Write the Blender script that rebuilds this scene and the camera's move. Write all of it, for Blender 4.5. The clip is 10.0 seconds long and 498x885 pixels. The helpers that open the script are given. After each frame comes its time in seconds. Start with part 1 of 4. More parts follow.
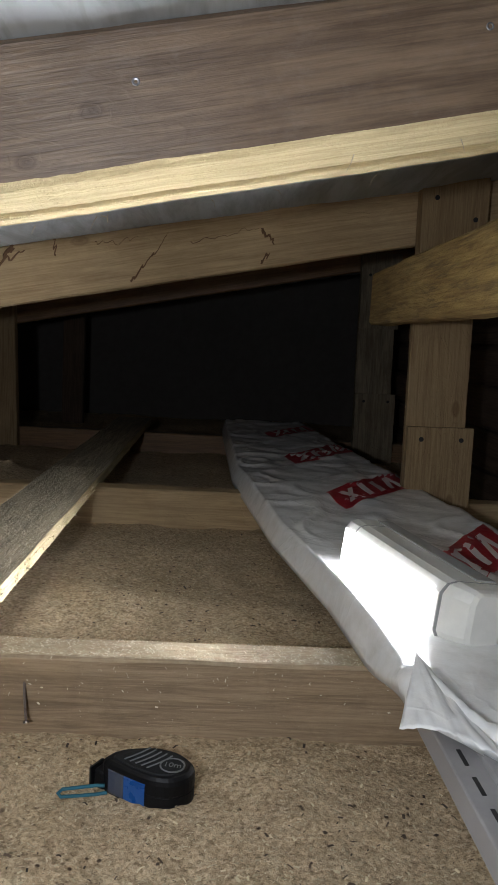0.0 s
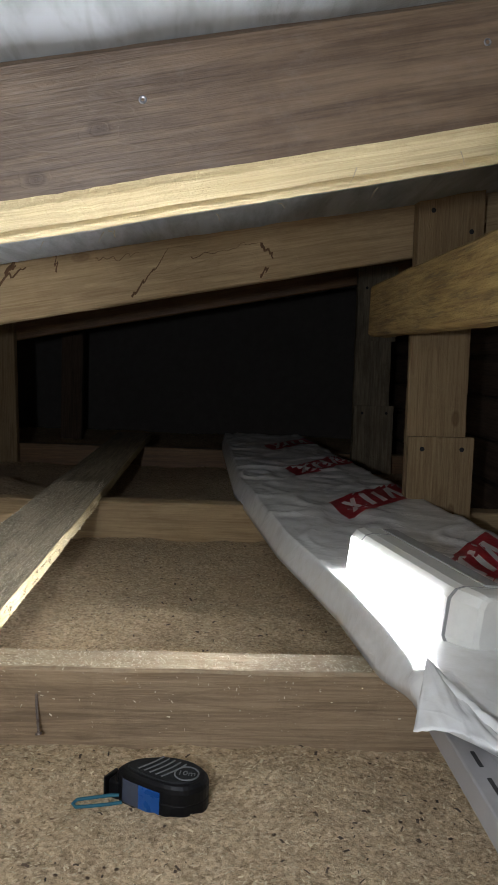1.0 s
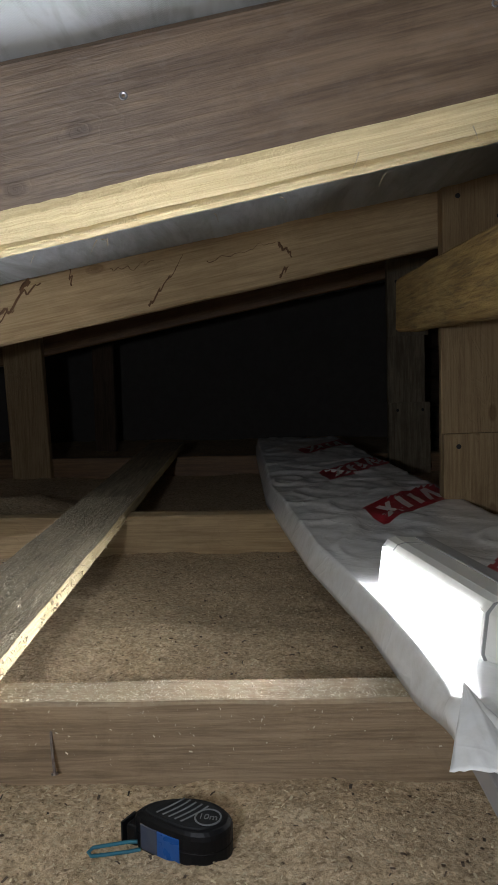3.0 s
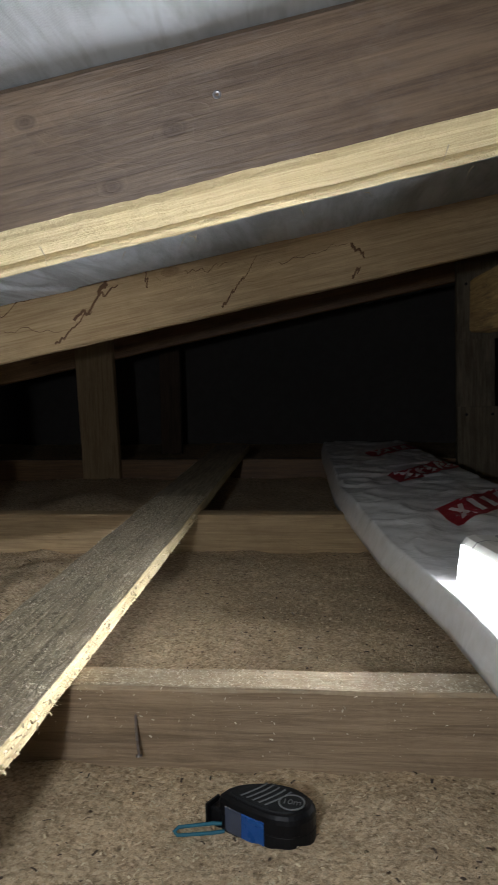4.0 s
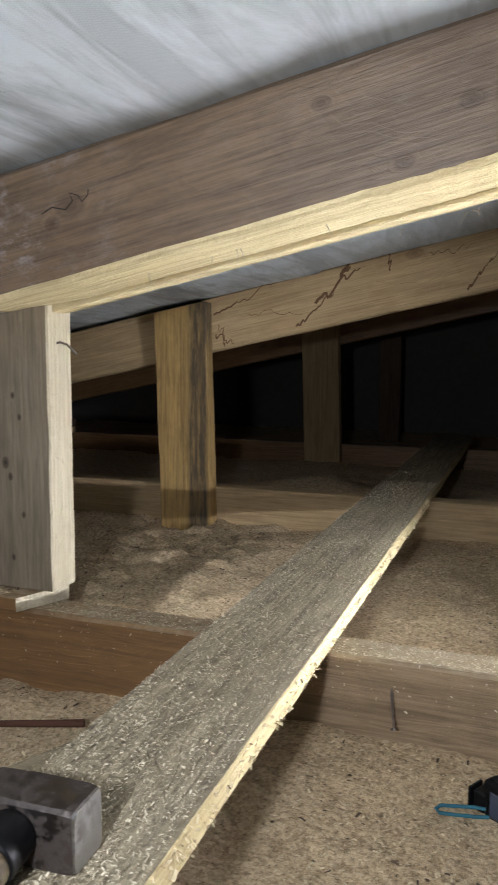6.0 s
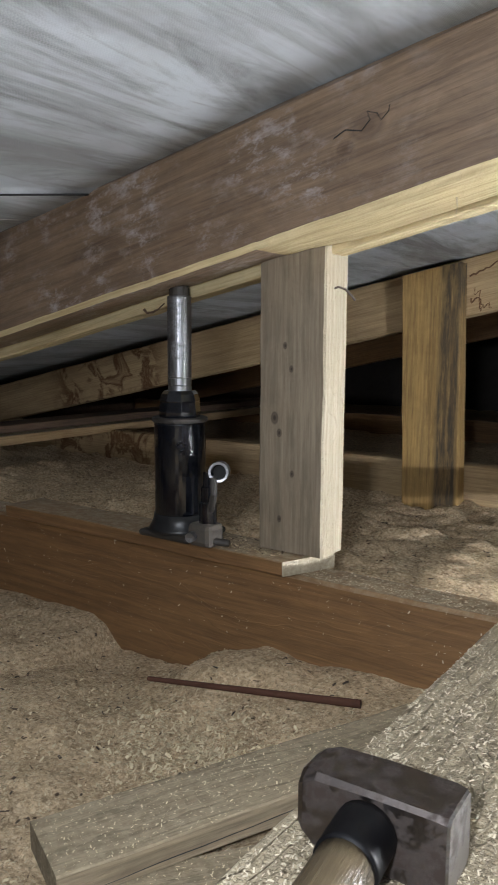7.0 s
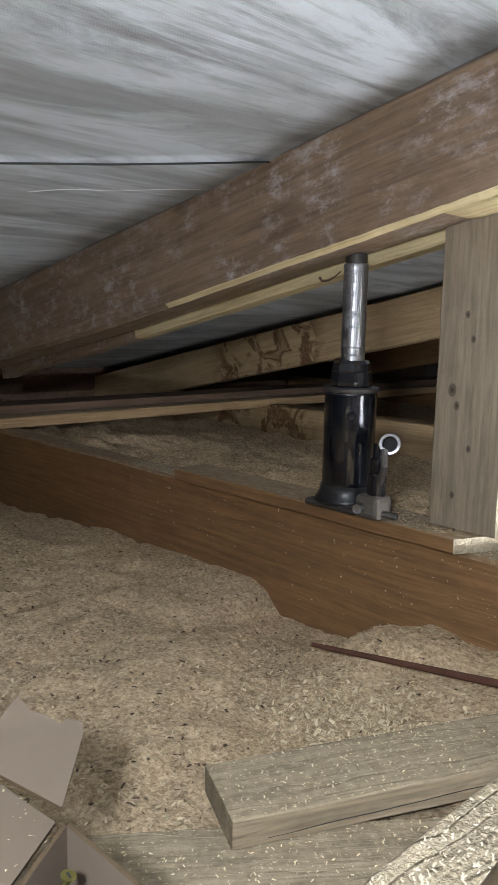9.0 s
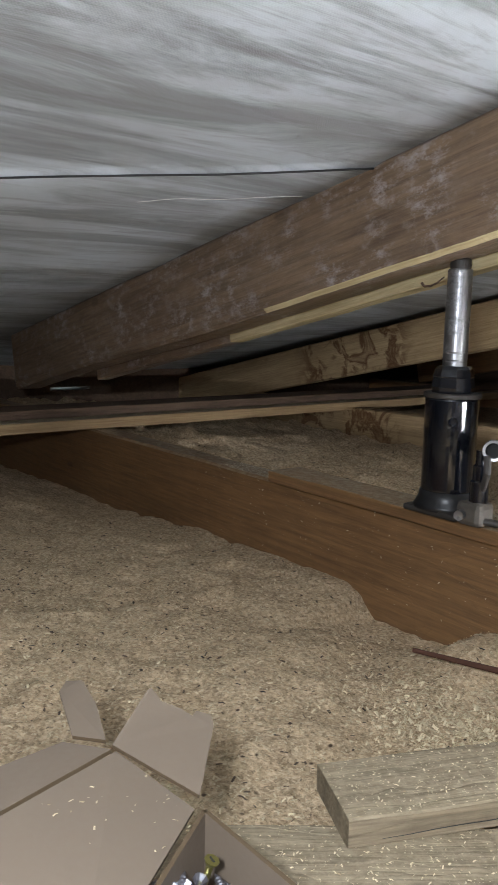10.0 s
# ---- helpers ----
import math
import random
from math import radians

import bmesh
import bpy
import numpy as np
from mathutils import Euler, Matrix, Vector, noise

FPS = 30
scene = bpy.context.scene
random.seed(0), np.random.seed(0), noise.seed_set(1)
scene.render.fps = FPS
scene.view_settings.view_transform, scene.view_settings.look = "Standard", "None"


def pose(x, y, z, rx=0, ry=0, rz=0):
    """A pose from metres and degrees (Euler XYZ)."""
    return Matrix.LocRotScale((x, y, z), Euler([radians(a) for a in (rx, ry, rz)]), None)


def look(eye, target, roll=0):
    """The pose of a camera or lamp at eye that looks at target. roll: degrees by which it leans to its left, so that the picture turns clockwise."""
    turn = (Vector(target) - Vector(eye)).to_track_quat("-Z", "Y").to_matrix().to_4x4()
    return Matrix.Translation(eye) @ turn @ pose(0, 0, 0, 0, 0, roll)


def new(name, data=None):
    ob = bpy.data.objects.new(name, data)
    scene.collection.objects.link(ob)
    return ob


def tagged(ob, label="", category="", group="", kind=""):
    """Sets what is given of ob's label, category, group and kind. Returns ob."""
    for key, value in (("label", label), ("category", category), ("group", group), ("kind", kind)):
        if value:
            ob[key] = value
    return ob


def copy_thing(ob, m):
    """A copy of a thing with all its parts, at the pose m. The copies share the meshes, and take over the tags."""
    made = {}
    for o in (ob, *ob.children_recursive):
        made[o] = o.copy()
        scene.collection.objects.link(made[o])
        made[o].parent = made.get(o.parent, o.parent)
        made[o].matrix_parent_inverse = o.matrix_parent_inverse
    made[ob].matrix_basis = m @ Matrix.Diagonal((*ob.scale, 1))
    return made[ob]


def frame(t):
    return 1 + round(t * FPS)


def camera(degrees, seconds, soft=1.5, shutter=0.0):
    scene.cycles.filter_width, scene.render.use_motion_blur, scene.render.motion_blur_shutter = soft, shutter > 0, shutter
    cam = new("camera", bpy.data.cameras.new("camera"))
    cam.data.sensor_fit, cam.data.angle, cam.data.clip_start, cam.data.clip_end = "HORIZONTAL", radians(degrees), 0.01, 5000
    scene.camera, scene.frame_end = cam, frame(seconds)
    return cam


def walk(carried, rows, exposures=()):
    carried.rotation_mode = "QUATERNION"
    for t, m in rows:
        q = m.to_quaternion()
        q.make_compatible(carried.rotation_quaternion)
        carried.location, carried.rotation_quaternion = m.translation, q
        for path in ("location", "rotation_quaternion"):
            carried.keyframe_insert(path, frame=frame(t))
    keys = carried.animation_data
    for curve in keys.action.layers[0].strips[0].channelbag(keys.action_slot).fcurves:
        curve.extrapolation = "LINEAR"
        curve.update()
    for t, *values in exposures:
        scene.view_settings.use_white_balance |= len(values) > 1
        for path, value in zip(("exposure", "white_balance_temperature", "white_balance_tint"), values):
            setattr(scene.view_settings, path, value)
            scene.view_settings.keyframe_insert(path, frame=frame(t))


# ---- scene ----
cam = camera(36.8, 10.0, soft=0.95, shutter=0.25)
PATH = [
    (0, (0.125, 0.058, 0.531), (0.213, 2.038, 0.265), 3.1),
    (0.5, (0.118, 0.05, 0.526), (0.223, 2.033, 0.283), 2.6),
    (1, (0.111, 0.047, 0.525), (0.207, 2.032, 0.299), 2.3),
    (1.5, (0.08, 0.056, 0.509), (0.125, 2.044, 0.289), 2.2),
    (2, (0.108, 0.078, 0.543), (0.094, 2.065, 0.32), 2.1),
    (2.2, (0.108, 0.091, 0.54), (0.129, 2.076, 0.3), 1.1),
    (3.3, (0.158, 0.109, 0.527), (0.129, 2.098, 0.317), -1.4),
    (3.5, (0.145, 0.102, 0.523), (0.116, 2.091, 0.319), -1.0),
    (4, (0.12, 0.093, 0.515), (-0.053, 2.075, 0.315), -0.9),
    (4.5, (0.1, 0.087, 0.507), (-0.255, 2.046, 0.311), -0.9),
    (5, (0.081, 0.084, 0.499), (-0.422, 2.01, 0.301), -0.9),
    (5.2, (0.071, 0.08, 0.497), (-0.48, 1.992, 0.294), -0.8),
    (6.3, (0.009, 0.064, 0.502), (-0.827, 1.864, 0.255), 0.3),
    (6.5, (-0.028, 0.074, 0.485), (-1.011, 1.797, 0.233), -0.2),
    (7, (-0.096, 0.106, 0.447), (-1.256, 1.714, 0.186), 0.3),
    (7.5, (-0.106, 0.122, 0.414), (-1.366, 1.652, 0.145), 0.6),
    (8, (-0.113, 0.119, 0.414), (-1.443, 1.585, 0.126), 0.8),
    (8.5, (-0.12, 0.109, 0.424), (-1.501, 1.523, 0.117), 1.0),
    (9, (-0.126, 0.086, 0.428), (-1.569, 1.434, 0.114), 1.2),
    (9.5, (-0.13, 0.068, 0.434), (-1.632, 1.352, 0.118), 1.2),
    (10, (-0.14, 0.045, 0.434), (-1.709, 1.246, 0.118), 1.2),
]
EXPOSURES = [(0, -0.53), (1, -0.5), (1.5, -0.5), (2.2, -0.76), (3.5, -0.72), (4, -0.8), (4.5, -0.46), (5.2, -0.42), (6.5, -0.36), (7.2, -0.24), (8, -0.03), (10, 0.14)]
walk(cam, [(t, look(eye, target, roll)) for t, eye, target, roll in PATH], EXPOSURES)
# ---- world and lights ----
world = bpy.data.worlds.new("sky")
scene.world = world
world.use_nodes = True
wn = world.node_tree.nodes
sky = wn.new("ShaderNodeTexSky")
sky.sky_type, sky.sun_disc = "NISHITA", False
sky.sun_elevation, sky.sun_rotation = radians(40), radians(200)
world.node_tree.links.new(sky.outputs[0], wn["Background"].inputs[0])
wn["Background"].inputs[1].default_value = 0.1

# unseen fill light added at one fixed spot, for a light near the camera
fill_data = bpy.data.lights.new("fill_light", "POINT")
fill_data.shadow_soft_size = 0.03
fill_data.energy, fill_data.color = 28.0, (0.905, 0.965, 1.055)
fill_light = new("fill_light", fill_data)
fill_light.location = (-0.11, -0.07, 0.55)
LENS_GLOW, EMITTER_GLOW = 26.0, 5600.0


# ---- materials ----
def material(name):
    m = bpy.data.materials.new(name)
    m.use_nodes = True
    nt = m.node_tree
    return m, nt, nt.nodes["Principled BSDF"]


class Net:
    """Short hand for shader nodes."""

    def __init__(self, nt):
        self.nt = nt

    def node(self, kind, **inputs):
        n = self.nt.nodes.new(kind)
        for k, v in inputs.items():
            n.inputs[k].default_value = v
        return n

    def link(self, a, b):
        self.nt.links.new(a, b)

    def coords(self, scale, vary=7.0, kind="Object"):
        tc = self.node("ShaderNodeTexCoord")
        mp = self.node("ShaderNodeMapping")
        mp.inputs["Scale"].default_value = scale
        if vary:
            info = self.node("ShaderNodeObjectInfo")
            mul = self.node("ShaderNodeVectorMath")
            mul.operation = "MULTIPLY_ADD"
            comb = self.node("ShaderNodeCombineXYZ")
            for k in range(3):
                self.link(info.outputs["Random"], comb.inputs[k])
            self.link(comb.outputs[0], mul.inputs[0])
            mul.inputs[1].default_value = (vary, vary * 0.7, vary * 1.3)
            self.link(tc.outputs[kind], mul.inputs[2])
            self.link(mul.outputs[0], mp.inputs["Vector"])
        else:
            self.link(tc.outputs[kind], mp.inputs["Vector"])
        return mp.outputs[0]

    def noise(self, vec, scale, detail=5.0, rough=0.6, dist=0.0):
        n = self.node("ShaderNodeTexNoise")
        n.inputs["Scale"].default_value = scale
        n.inputs["Detail"].default_value = detail
        n.inputs["Roughness"].default_value = rough
        n.inputs["Distortion"].default_value = dist
        self.link(vec, n.inputs["Vector"])
        return n.outputs["Fac"]

    def ramp(self, fac, stops):
        n = self.node("ShaderNodeValToRGB")
        e = n.color_ramp.elements
        while len(e) < len(stops):
            e.new(0.5)
        for k, (p, c) in enumerate(stops):
            e[k].position = p
            e[k].color = (*c, 1) if not isinstance(c, (int, float)) else (c, c, c, 1)
        self.link(fac, n.inputs[0])
        return n.outputs[0]

    def mix(self, fac, a, b, mode="MIX"):
        n = self.node("ShaderNodeMix")
        n.data_type, n.blend_type = "RGBA", mode
        for sock, v in ((n.inputs[0], fac), (n.inputs[6], a), (n.inputs[7], b)):
            if isinstance(v, (int, float)):
                sock.default_value = v
            elif isinstance(v, tuple):
                sock.default_value = (*v, 1)
            else:
                self.link(v, sock)
        return n.outputs[2]

    def math(self, op, a, b=0.0):
        n = self.node("ShaderNodeMath")
        n.operation = op
        for sock, v in ((n.inputs[0], a), (n.inputs[1], b)):
            if isinstance(v, (int, float)):
                sock.default_value = v
            else:
                self.link(v, sock)
        return n.outputs[0]

    def bump(self, height, bsdf, dist=0.002, strength=0.6):
        n = self.node("ShaderNodeBump")
        n.inputs["Strength"].default_value = strength
        n.inputs["Distance"].default_value = dist
        self.link(height, n.inputs["Height"])
        self.link(n.outputs[0], bsdf.inputs["Normal"])


def wood(name, pale, mid, dark, rough=0.75, knots=0.8, tracks=0.0, mould=0.0, dust=0.0, fuzz=0.0, black=0.0, spec=0.3, band_at=None, spots=(), grain=0.42, rot=None, ridge=0.35, streak=0.5):
    """Timber whose length runs along the local x axis."""
    m, nt, bsdf = material(name)
    w = Net(nt)
    v = w.coords((1, 1, 1))
    stretch = w.node("ShaderNodeMapping")
    stretch.inputs["Scale"].default_value = (1.1, 13, 13)
    w.link(v, stretch.inputs[0])
    bend = w.noise(v, 3.0, 3, 0.5)
    shift = w.node("ShaderNodeVectorMath")
    shift.operation = "MULTIPLY_ADD"
    comb = w.node("ShaderNodeCombineXYZ")
    for k in (1, 2):
        w.link(bend, comb.inputs[k])
    w.link(comb.outputs[0], shift.inputs[0])
    shift.inputs[1].default_value = (0, 2.2, 2.2)
    w.link(stretch.outputs[0], shift.inputs[2])
    rings = w.noise(shift.outputs[0], 1.0, 3, 0.5)
    # knots swell the growth rings round them
    kmap = w.node("ShaderNodeMapping")
    kmap.inputs["Scale"].default_value = (3.1, 6.5, 6.5)
    w.link(v, kmap.inputs[0])
    vor = w.node("ShaderNodeTexVoronoi")
    vor.inputs["Scale"].default_value = 1.0
    w.link(kmap.outputs[0], vor.inputs["Vector"])
    near = vor.outputs["Distance"]
    raw = w.node("ShaderNodeTexCoord").outputs["Object"]
    for sx, sz, sr in spots:
        mp = w.node("ShaderNodeMapping")
        mp.vector_type = "POINT"
        mp.inputs["Scale"].default_value = (0.075 / sr, 0.0, 0.11 / sr)
        mp.inputs["Location"].default_value = (-sx * 0.075 / sr, 0.0, -sz * 0.11 / sr)
        w.link(raw, mp.inputs[0])
        ln = w.node("ShaderNodeVectorMath")
        ln.operation = "LENGTH"
        w.link(mp.outputs[0], ln.inputs[0])
        near = w.math("MINIMUM", near, ln.outputs["Value"])
    swell = w.ramp(near, [(0.0, 1.0), (0.06, 0.6), (0.14, 0.25), (0.30, 0.0)])
    saw = w.math("FRACT", w.math("MULTIPLY", w.math("ADD", rings, w.math("MULTIPLY", swell, 0.35 * min(1.0, knots + 0.2))), 13.0))
    band = w.ramp(saw, [(0.0, 0.0), (0.7, 0.75), (0.88, 1.0), (1.0, 0.1)])
    col = w.mix(w.math("MULTIPLY", band, grain), pale, mid)
    broad = w.noise(v, 2.3, 4, 0.6)
    col = w.mix(w.ramp(broad, [(0.38, 0.0), (0.7, 0.75)]), col, mid)
    fine = w.node("ShaderNodeMapping")
    fine.inputs["Scale"].default_value = (7, 230, 230)
    w.link(v, fine.inputs[0])
    fibre = w.noise(fine.outputs[0], 1.0, 4, 0.7)
    col = w.mix(w.ramp(fibre, [(0.34, min(0.8, 0.25 + 0.7 * grain)), (0.54, 0.0)]), col, dark)
    col = w.mix(w.ramp(fibre, [(0.55, 0.0), (0.75, 0.35)]), col, tuple(min(0.9, c * 1.5) for c in pale))
    # weathered streaks along the grain, and blotches
    long = w.node("ShaderNodeMapping")
    long.inputs["Scale"].default_value = (4.5, 62, 62)
    w.link(v, long.inputs[0])
    lines = w.noise(long.outputs[0], 1.0, 7, 0.72, 0.5)
    col = w.mix(w.ramp(lines, [(0.38, 0.85 * streak), (0.52, 0.0)]), col, dark)
    col = w.mix(w.ramp(lines, [(0.52, 0.0), (0.68, 0.6 * streak)]), col, tuple(min(0.9, c * 1.35) for c in pale))
    blotch = w.noise(v, 14.0, 7, 0.72, 0.7)
    col = w.mix(w.ramp(blotch, [(0.36, 0.4 * streak), (0.5, 0.0)]), col, dark)
    knot = w.ramp(near, [(0.02, 1.0), (0.045, 0.6), (0.06, 0.75), (0.085, 0.0)])
    col = w.mix(w.math("MULTIPLY", knot, knots), col, dark)
    if tracks:
        path = w.noise(v, 4.6, 3, 0.55, 1.0)
        line = w.ramp(w.math("ABSOLUTE", w.math("SUBTRACT", path, 0.5)), [(0.0, 1.0), (0.009, 0.75), (0.022, 0.0)])
        where = w.ramp(w.noise(v, 2.2, 2), [(0.5, 0.0), (0.6, 1.0)])
        col = w.mix(w.math("MULTIPLY", w.math("MULTIPLY", line, where), tracks), col, (0.11, 0.055, 0.022))
    if rot:
        rs = w.node("ShaderNodeSeparateXYZ")
        w.link(w.node("ShaderNodeTexCoord").outputs["Object"], rs.inputs[0])
        span = w.ramp(w.math("MULTIPLY", w.math("SUBTRACT", rs.outputs[0], rot[0]), 1.0 / (rot[1] - rot[0])), [(0.0, 0.0), (0.15, 1.0), (0.85, 1.0), (1.0, 0.0)])
        decay = w.ramp(w.noise(v, 11.0, 6, 0.6, 1.2), [(0.46, 0.0), (0.55, 1.0), (0.66, 0.35)])
        col = w.mix(w.math("MULTIPLY", span, decay), col, (0.13, 0.062, 0.026))
    if black:
        bm_ = w.node("ShaderNodeMapping")
        bm_.inputs["Scale"].default_value = (5, 45, 45)
        w.link(v, bm_.inputs[0])
        blots = w.ramp(w.noise(bm_.outputs[0], 1.0, 6, 0.75), [(0.5, 0.0), (0.62, 1.0)])
        stain = w.math("MULTIPLY", blots, black)
        if band_at is not None:
            sepz = w.node("ShaderNodeSeparateXYZ")
            w.link(w.node("ShaderNodeTexCoord").outputs["Object"], sepz.inputs[0])
            strip = w.math("MULTIPLY", w.ramp(w.math("ADD", sepz.outputs[2], 0.5), [(0.5 + band_at, 0.0), (0.512 + band_at, 1.0), (0.555 + band_at, 1.0), (0.565 + band_at, 0.15)]), 1.0)
            stain = w.math("MINIMUM", w.math("ADD", w.math("MULTIPLY", stain, 0.25), w.math("MULTIPLY", strip, w.ramp(w.noise(bm_.outputs[0], 1.6, 6, 0.75), [(0.36, 0.35), (0.6, 0.95)]))), 0.95)
        col = w.mix(stain, col, (0.06, 0.05, 0.038))
    if mould:
        mm = w.node("ShaderNodeMapping")
        mm.inputs["Scale"].default_value = (34, 60, 60)
        w.link(v, mm.inputs[0])
        haze = w.ramp(w.noise(mm.outputs[0], 1.0, 8, 0.75), [(0.48, 0.0), (0.64, 1.0)])
        area = w.ramp(w.noise(v, 10.0, 4), [(0.42, 0.08), (0.6, 1.0)])
        ms = w.node("ShaderNodeSeparateXYZ")
        w.link(w.node("ShaderNodeTexCoord").outputs["Object"], ms.inputs[0])
        wet = w.ramp(w.math("ADD", ms.outputs[0], 1.0), [(0.42, 1.0), (0.60, 0.12)])
        col = w.mix(w.math("MULTIPLY", w.math("MULTIPLY", w.math("MULTIPLY", haze, area), wet), mould), col, (0.42, 0.38, 0.37))
    if dust:
        geo = w.node("ShaderNodeNewGeometry")
        sep = w.node("ShaderNodeSeparateXYZ")
        w.link(geo.outputs["Normal"], sep.inputs[0])
        up = w.ramp(sep.outputs[2], [(0.5, 0.0), (0.9, 1.0)])
        grit = w.ramp(w.noise(v, 90.0, 5, 0.7), [(0.42, 0.25), (0.62, 1.0)])
        col = w.mix(w.math("MULTIPLY", w.math("MULTIPLY", grit, up), dust), col, (0.42, 0.35, 0.24))
    w.link(col, bsdf.inputs["Base Color"])
    bsdf.inputs["Roughness"].default_value = rough
    bsdf.inputs["Specular IOR Level"].default_value = spec
    h = w.math("ADD", w.math("ADD", w.math("MULTIPLY", fibre, 0.8), w.math("MULTIPLY", lines, 1.2 * streak)), w.math("MULTIPLY", band, ridge))
    if fuzz:
        h = w.math("ADD", h, w.math("MULTIPLY", w.noise(v, 120.0, 4, 0.7), fuzz))
    w.bump(h, bsdf, 0.0016 + 0.0012 * fuzz, 0.85)
    return m


def plain(name, colour, rough=0.5, metal=0.0, spread=0.15, grain=60.0, bump=0.15, coat=0.0):
    """A simple surface with fine variation and slight relief."""
    m, nt, bsdf = material(name)
    w = Net(nt)
    v = w.coords((1, 1, 1), 3.0)
    a = w.noise(v, grain, 5, 0.65)
    b = w.noise(v, grain * 0.12, 3, 0.5)
    lo = tuple(c * (1 - spread) for c in colour)
    hi = tuple(min(1, c * (1 + spread)) for c in colour)
    col = w.mix(a, lo, hi)
    col = w.mix(w.math("MULTIPLY", b, spread), col, tuple(c * 0.6 for c in colour))
    w.link(col, bsdf.inputs["Base Color"])
    r = w.ramp(a, [(0.3, max(0.02, rough - 0.1)), (0.7, min(1, rough + 0.1))])
    w.link(r, bsdf.inputs["Roughness"])
    bsdf.inputs["Metallic"].default_value = metal
    bsdf.inputs["Coat Weight"].default_value = coat
    if bump:
        w.bump(a, bsdf, 0.0006, bump)
    return m


def sawdust_material():
    m, nt, bsdf = material("sawdust")
    w = Net(nt)
    v = w.coords((1, 1, 1), 0)
    broad = w.noise(v, 3.0, 4, 0.6)
    middle = w.noise(v, 28.0, 6, 0.75)
    fine = w.noise(v, 190.0, 5, 0.8)
    col = w.mix(w.ramp(broad, [(0.35, 0.0), (0.65, 1.0)]), (0.56, 0.415, 0.265), (0.69, 0.52, 0.335))
    col = w.mix(w.ramp(middle, [(0.36, 0.6), (0.54, 0.0)]), col, (0.26, 0.192, 0.125))
    for size, share in ((230.0, 0.55), (95.0, 0.22)):
        crumb = w.node("ShaderNodeTexVoronoi")
        crumb.inputs["Scale"].default_value = size
        w.link(v, crumb.inputs["Vector"])
        tone = w.node("ShaderNodeSeparateColor")
        w.link(crumb.outputs["Color"], tone.inputs[0])
        col = w.mix(share, col, w.ramp(tone.outputs[0], [(0.0, (0.20, 0.14, 0.082)), (0.35, (0.47, 0.345, 0.215)), (0.75, (0.66, 0.50, 0.315)), (1.0, (0.90, 0.76, 0.53))]))
    col = w.mix(w.ramp(fine, [(0.52, 0.0), (0.66, 0.9)]), col, (0.74, 0.62, 0.43))
    col = w.mix(w.ramp(fine, [(0.36, 0.8), (0.46, 0.0)]), col, (0.17, 0.12, 0.075))
    specks = w.node("ShaderNodeTexVoronoi")
    specks.inputs["Scale"].default_value = 55.0
    w.link(v, specks.inputs["Vector"])
    sp = w.math("MULTIPLY", w.ramp(specks.outputs["Distance"], [(0.10, 1.0), (0.17, 0.0)]), w.ramp(w.noise(v, 17.0, 3), [(0.52, 0.0), (0.6, 1.0)]))
    col = w.mix(sp, col, (0.09, 0.06, 0.04))
    w.link(col, bsdf.inputs["Base Color"])
    bsdf.inputs["Roughness"].default_value = 0.95
    bsdf.inputs["Specular IOR Level"].default_value = 0.15
    h = w.math("ADD", fine, w.math("MULTIPLY", w.noise(v, 110.0, 4, 0.7), 1.2))
    w.bump(h, bsdf, 0.004, 0.9)
    return m


def membrane_material():
    m, nt, bsdf = material("roof_membrane")
    w = Net(nt)
    v = w.coords((1, 1, 1), 0)
    streak = w.node("ShaderNodeMapping")
    streak.inputs["Scale"].default_value = (9, 1.6, 4)
    streak.inputs["Rotation"].default_value = (0, 0, 0.12)
    w.link(v, streak.inputs[0])
    a = w.noise(streak.outputs[0], 1.0, 8, 0.7, 0.8)
    b = w.noise(v, 4.0, 6, 0.65)
    thin = w.node("ShaderNodeMapping")
    thin.inputs["Scale"].default_value = (46, 4.5, 20)
    thin.inputs["Rotation"].default_value = (0, 0, -0.1)
    w.link(v, thin.inputs[0])
    lines = w.noise(thin.outputs[0], 1.0, 5, 0.65, 0.6)
    sx = w.node("ShaderNodeSeparateXYZ")
    w.link(v, sx.inputs[0])
    # stain strength, which also evens out the light's falloff in the colour
    low = w.ramp(w.math("ADD", sx.outputs[0], 1.0), [(0.0, 0.6), (0.28, 0.9), (0.62, 0.42)])
    col = w.mix(w.math("MULTIPLY", low, w.ramp(a, [(0.42, 1.0), (0.56, 0.0)])), (0.48, 0.52, 0.55), (0.12, 0.121, 0.118))
    col = w.mix(w.math("MULTIPLY", low, w.ramp(b, [(0.44, 0.0), (0.68, 0.7)])), col, (0.255, 0.256, 0.25))
    col = w.mix(w.math("MULTIPLY", low, w.ramp(lines, [(0.36, 0.6), (0.5, 0.0)])), col, (0.13, 0.125, 0.115))
    weave = w.node("ShaderNodeTexChecker")
    weave.inputs["Scale"].default_value = 560.0
    w.link(v, weave.inputs[0])
    col = w.mix(w.math("MULTIPLY", weave.outputs["Fac"], 0.10), col, (0.85, 0.86, 0.86))
    mould = w.ramp(w.noise(v, 70.0, 5, 0.7), [(0.63, 0.0), (0.72, 1.0)])
    col = w.mix(w.math("MULTIPLY", mould, w.ramp(b, [(0.5, 0.0), (0.65, 0.6)])), col, (0.12, 0.11, 0.09))
    w.link(col, bsdf.inputs["Base Color"])
    bsdf.inputs["Roughness"].default_value = 0.6
    h = w.math("ADD", weave.outputs["Fac"], w.math("MULTIPLY", a, 3.0))
    w.bump(h, bsdf, 0.0009, 0.6)
    return m


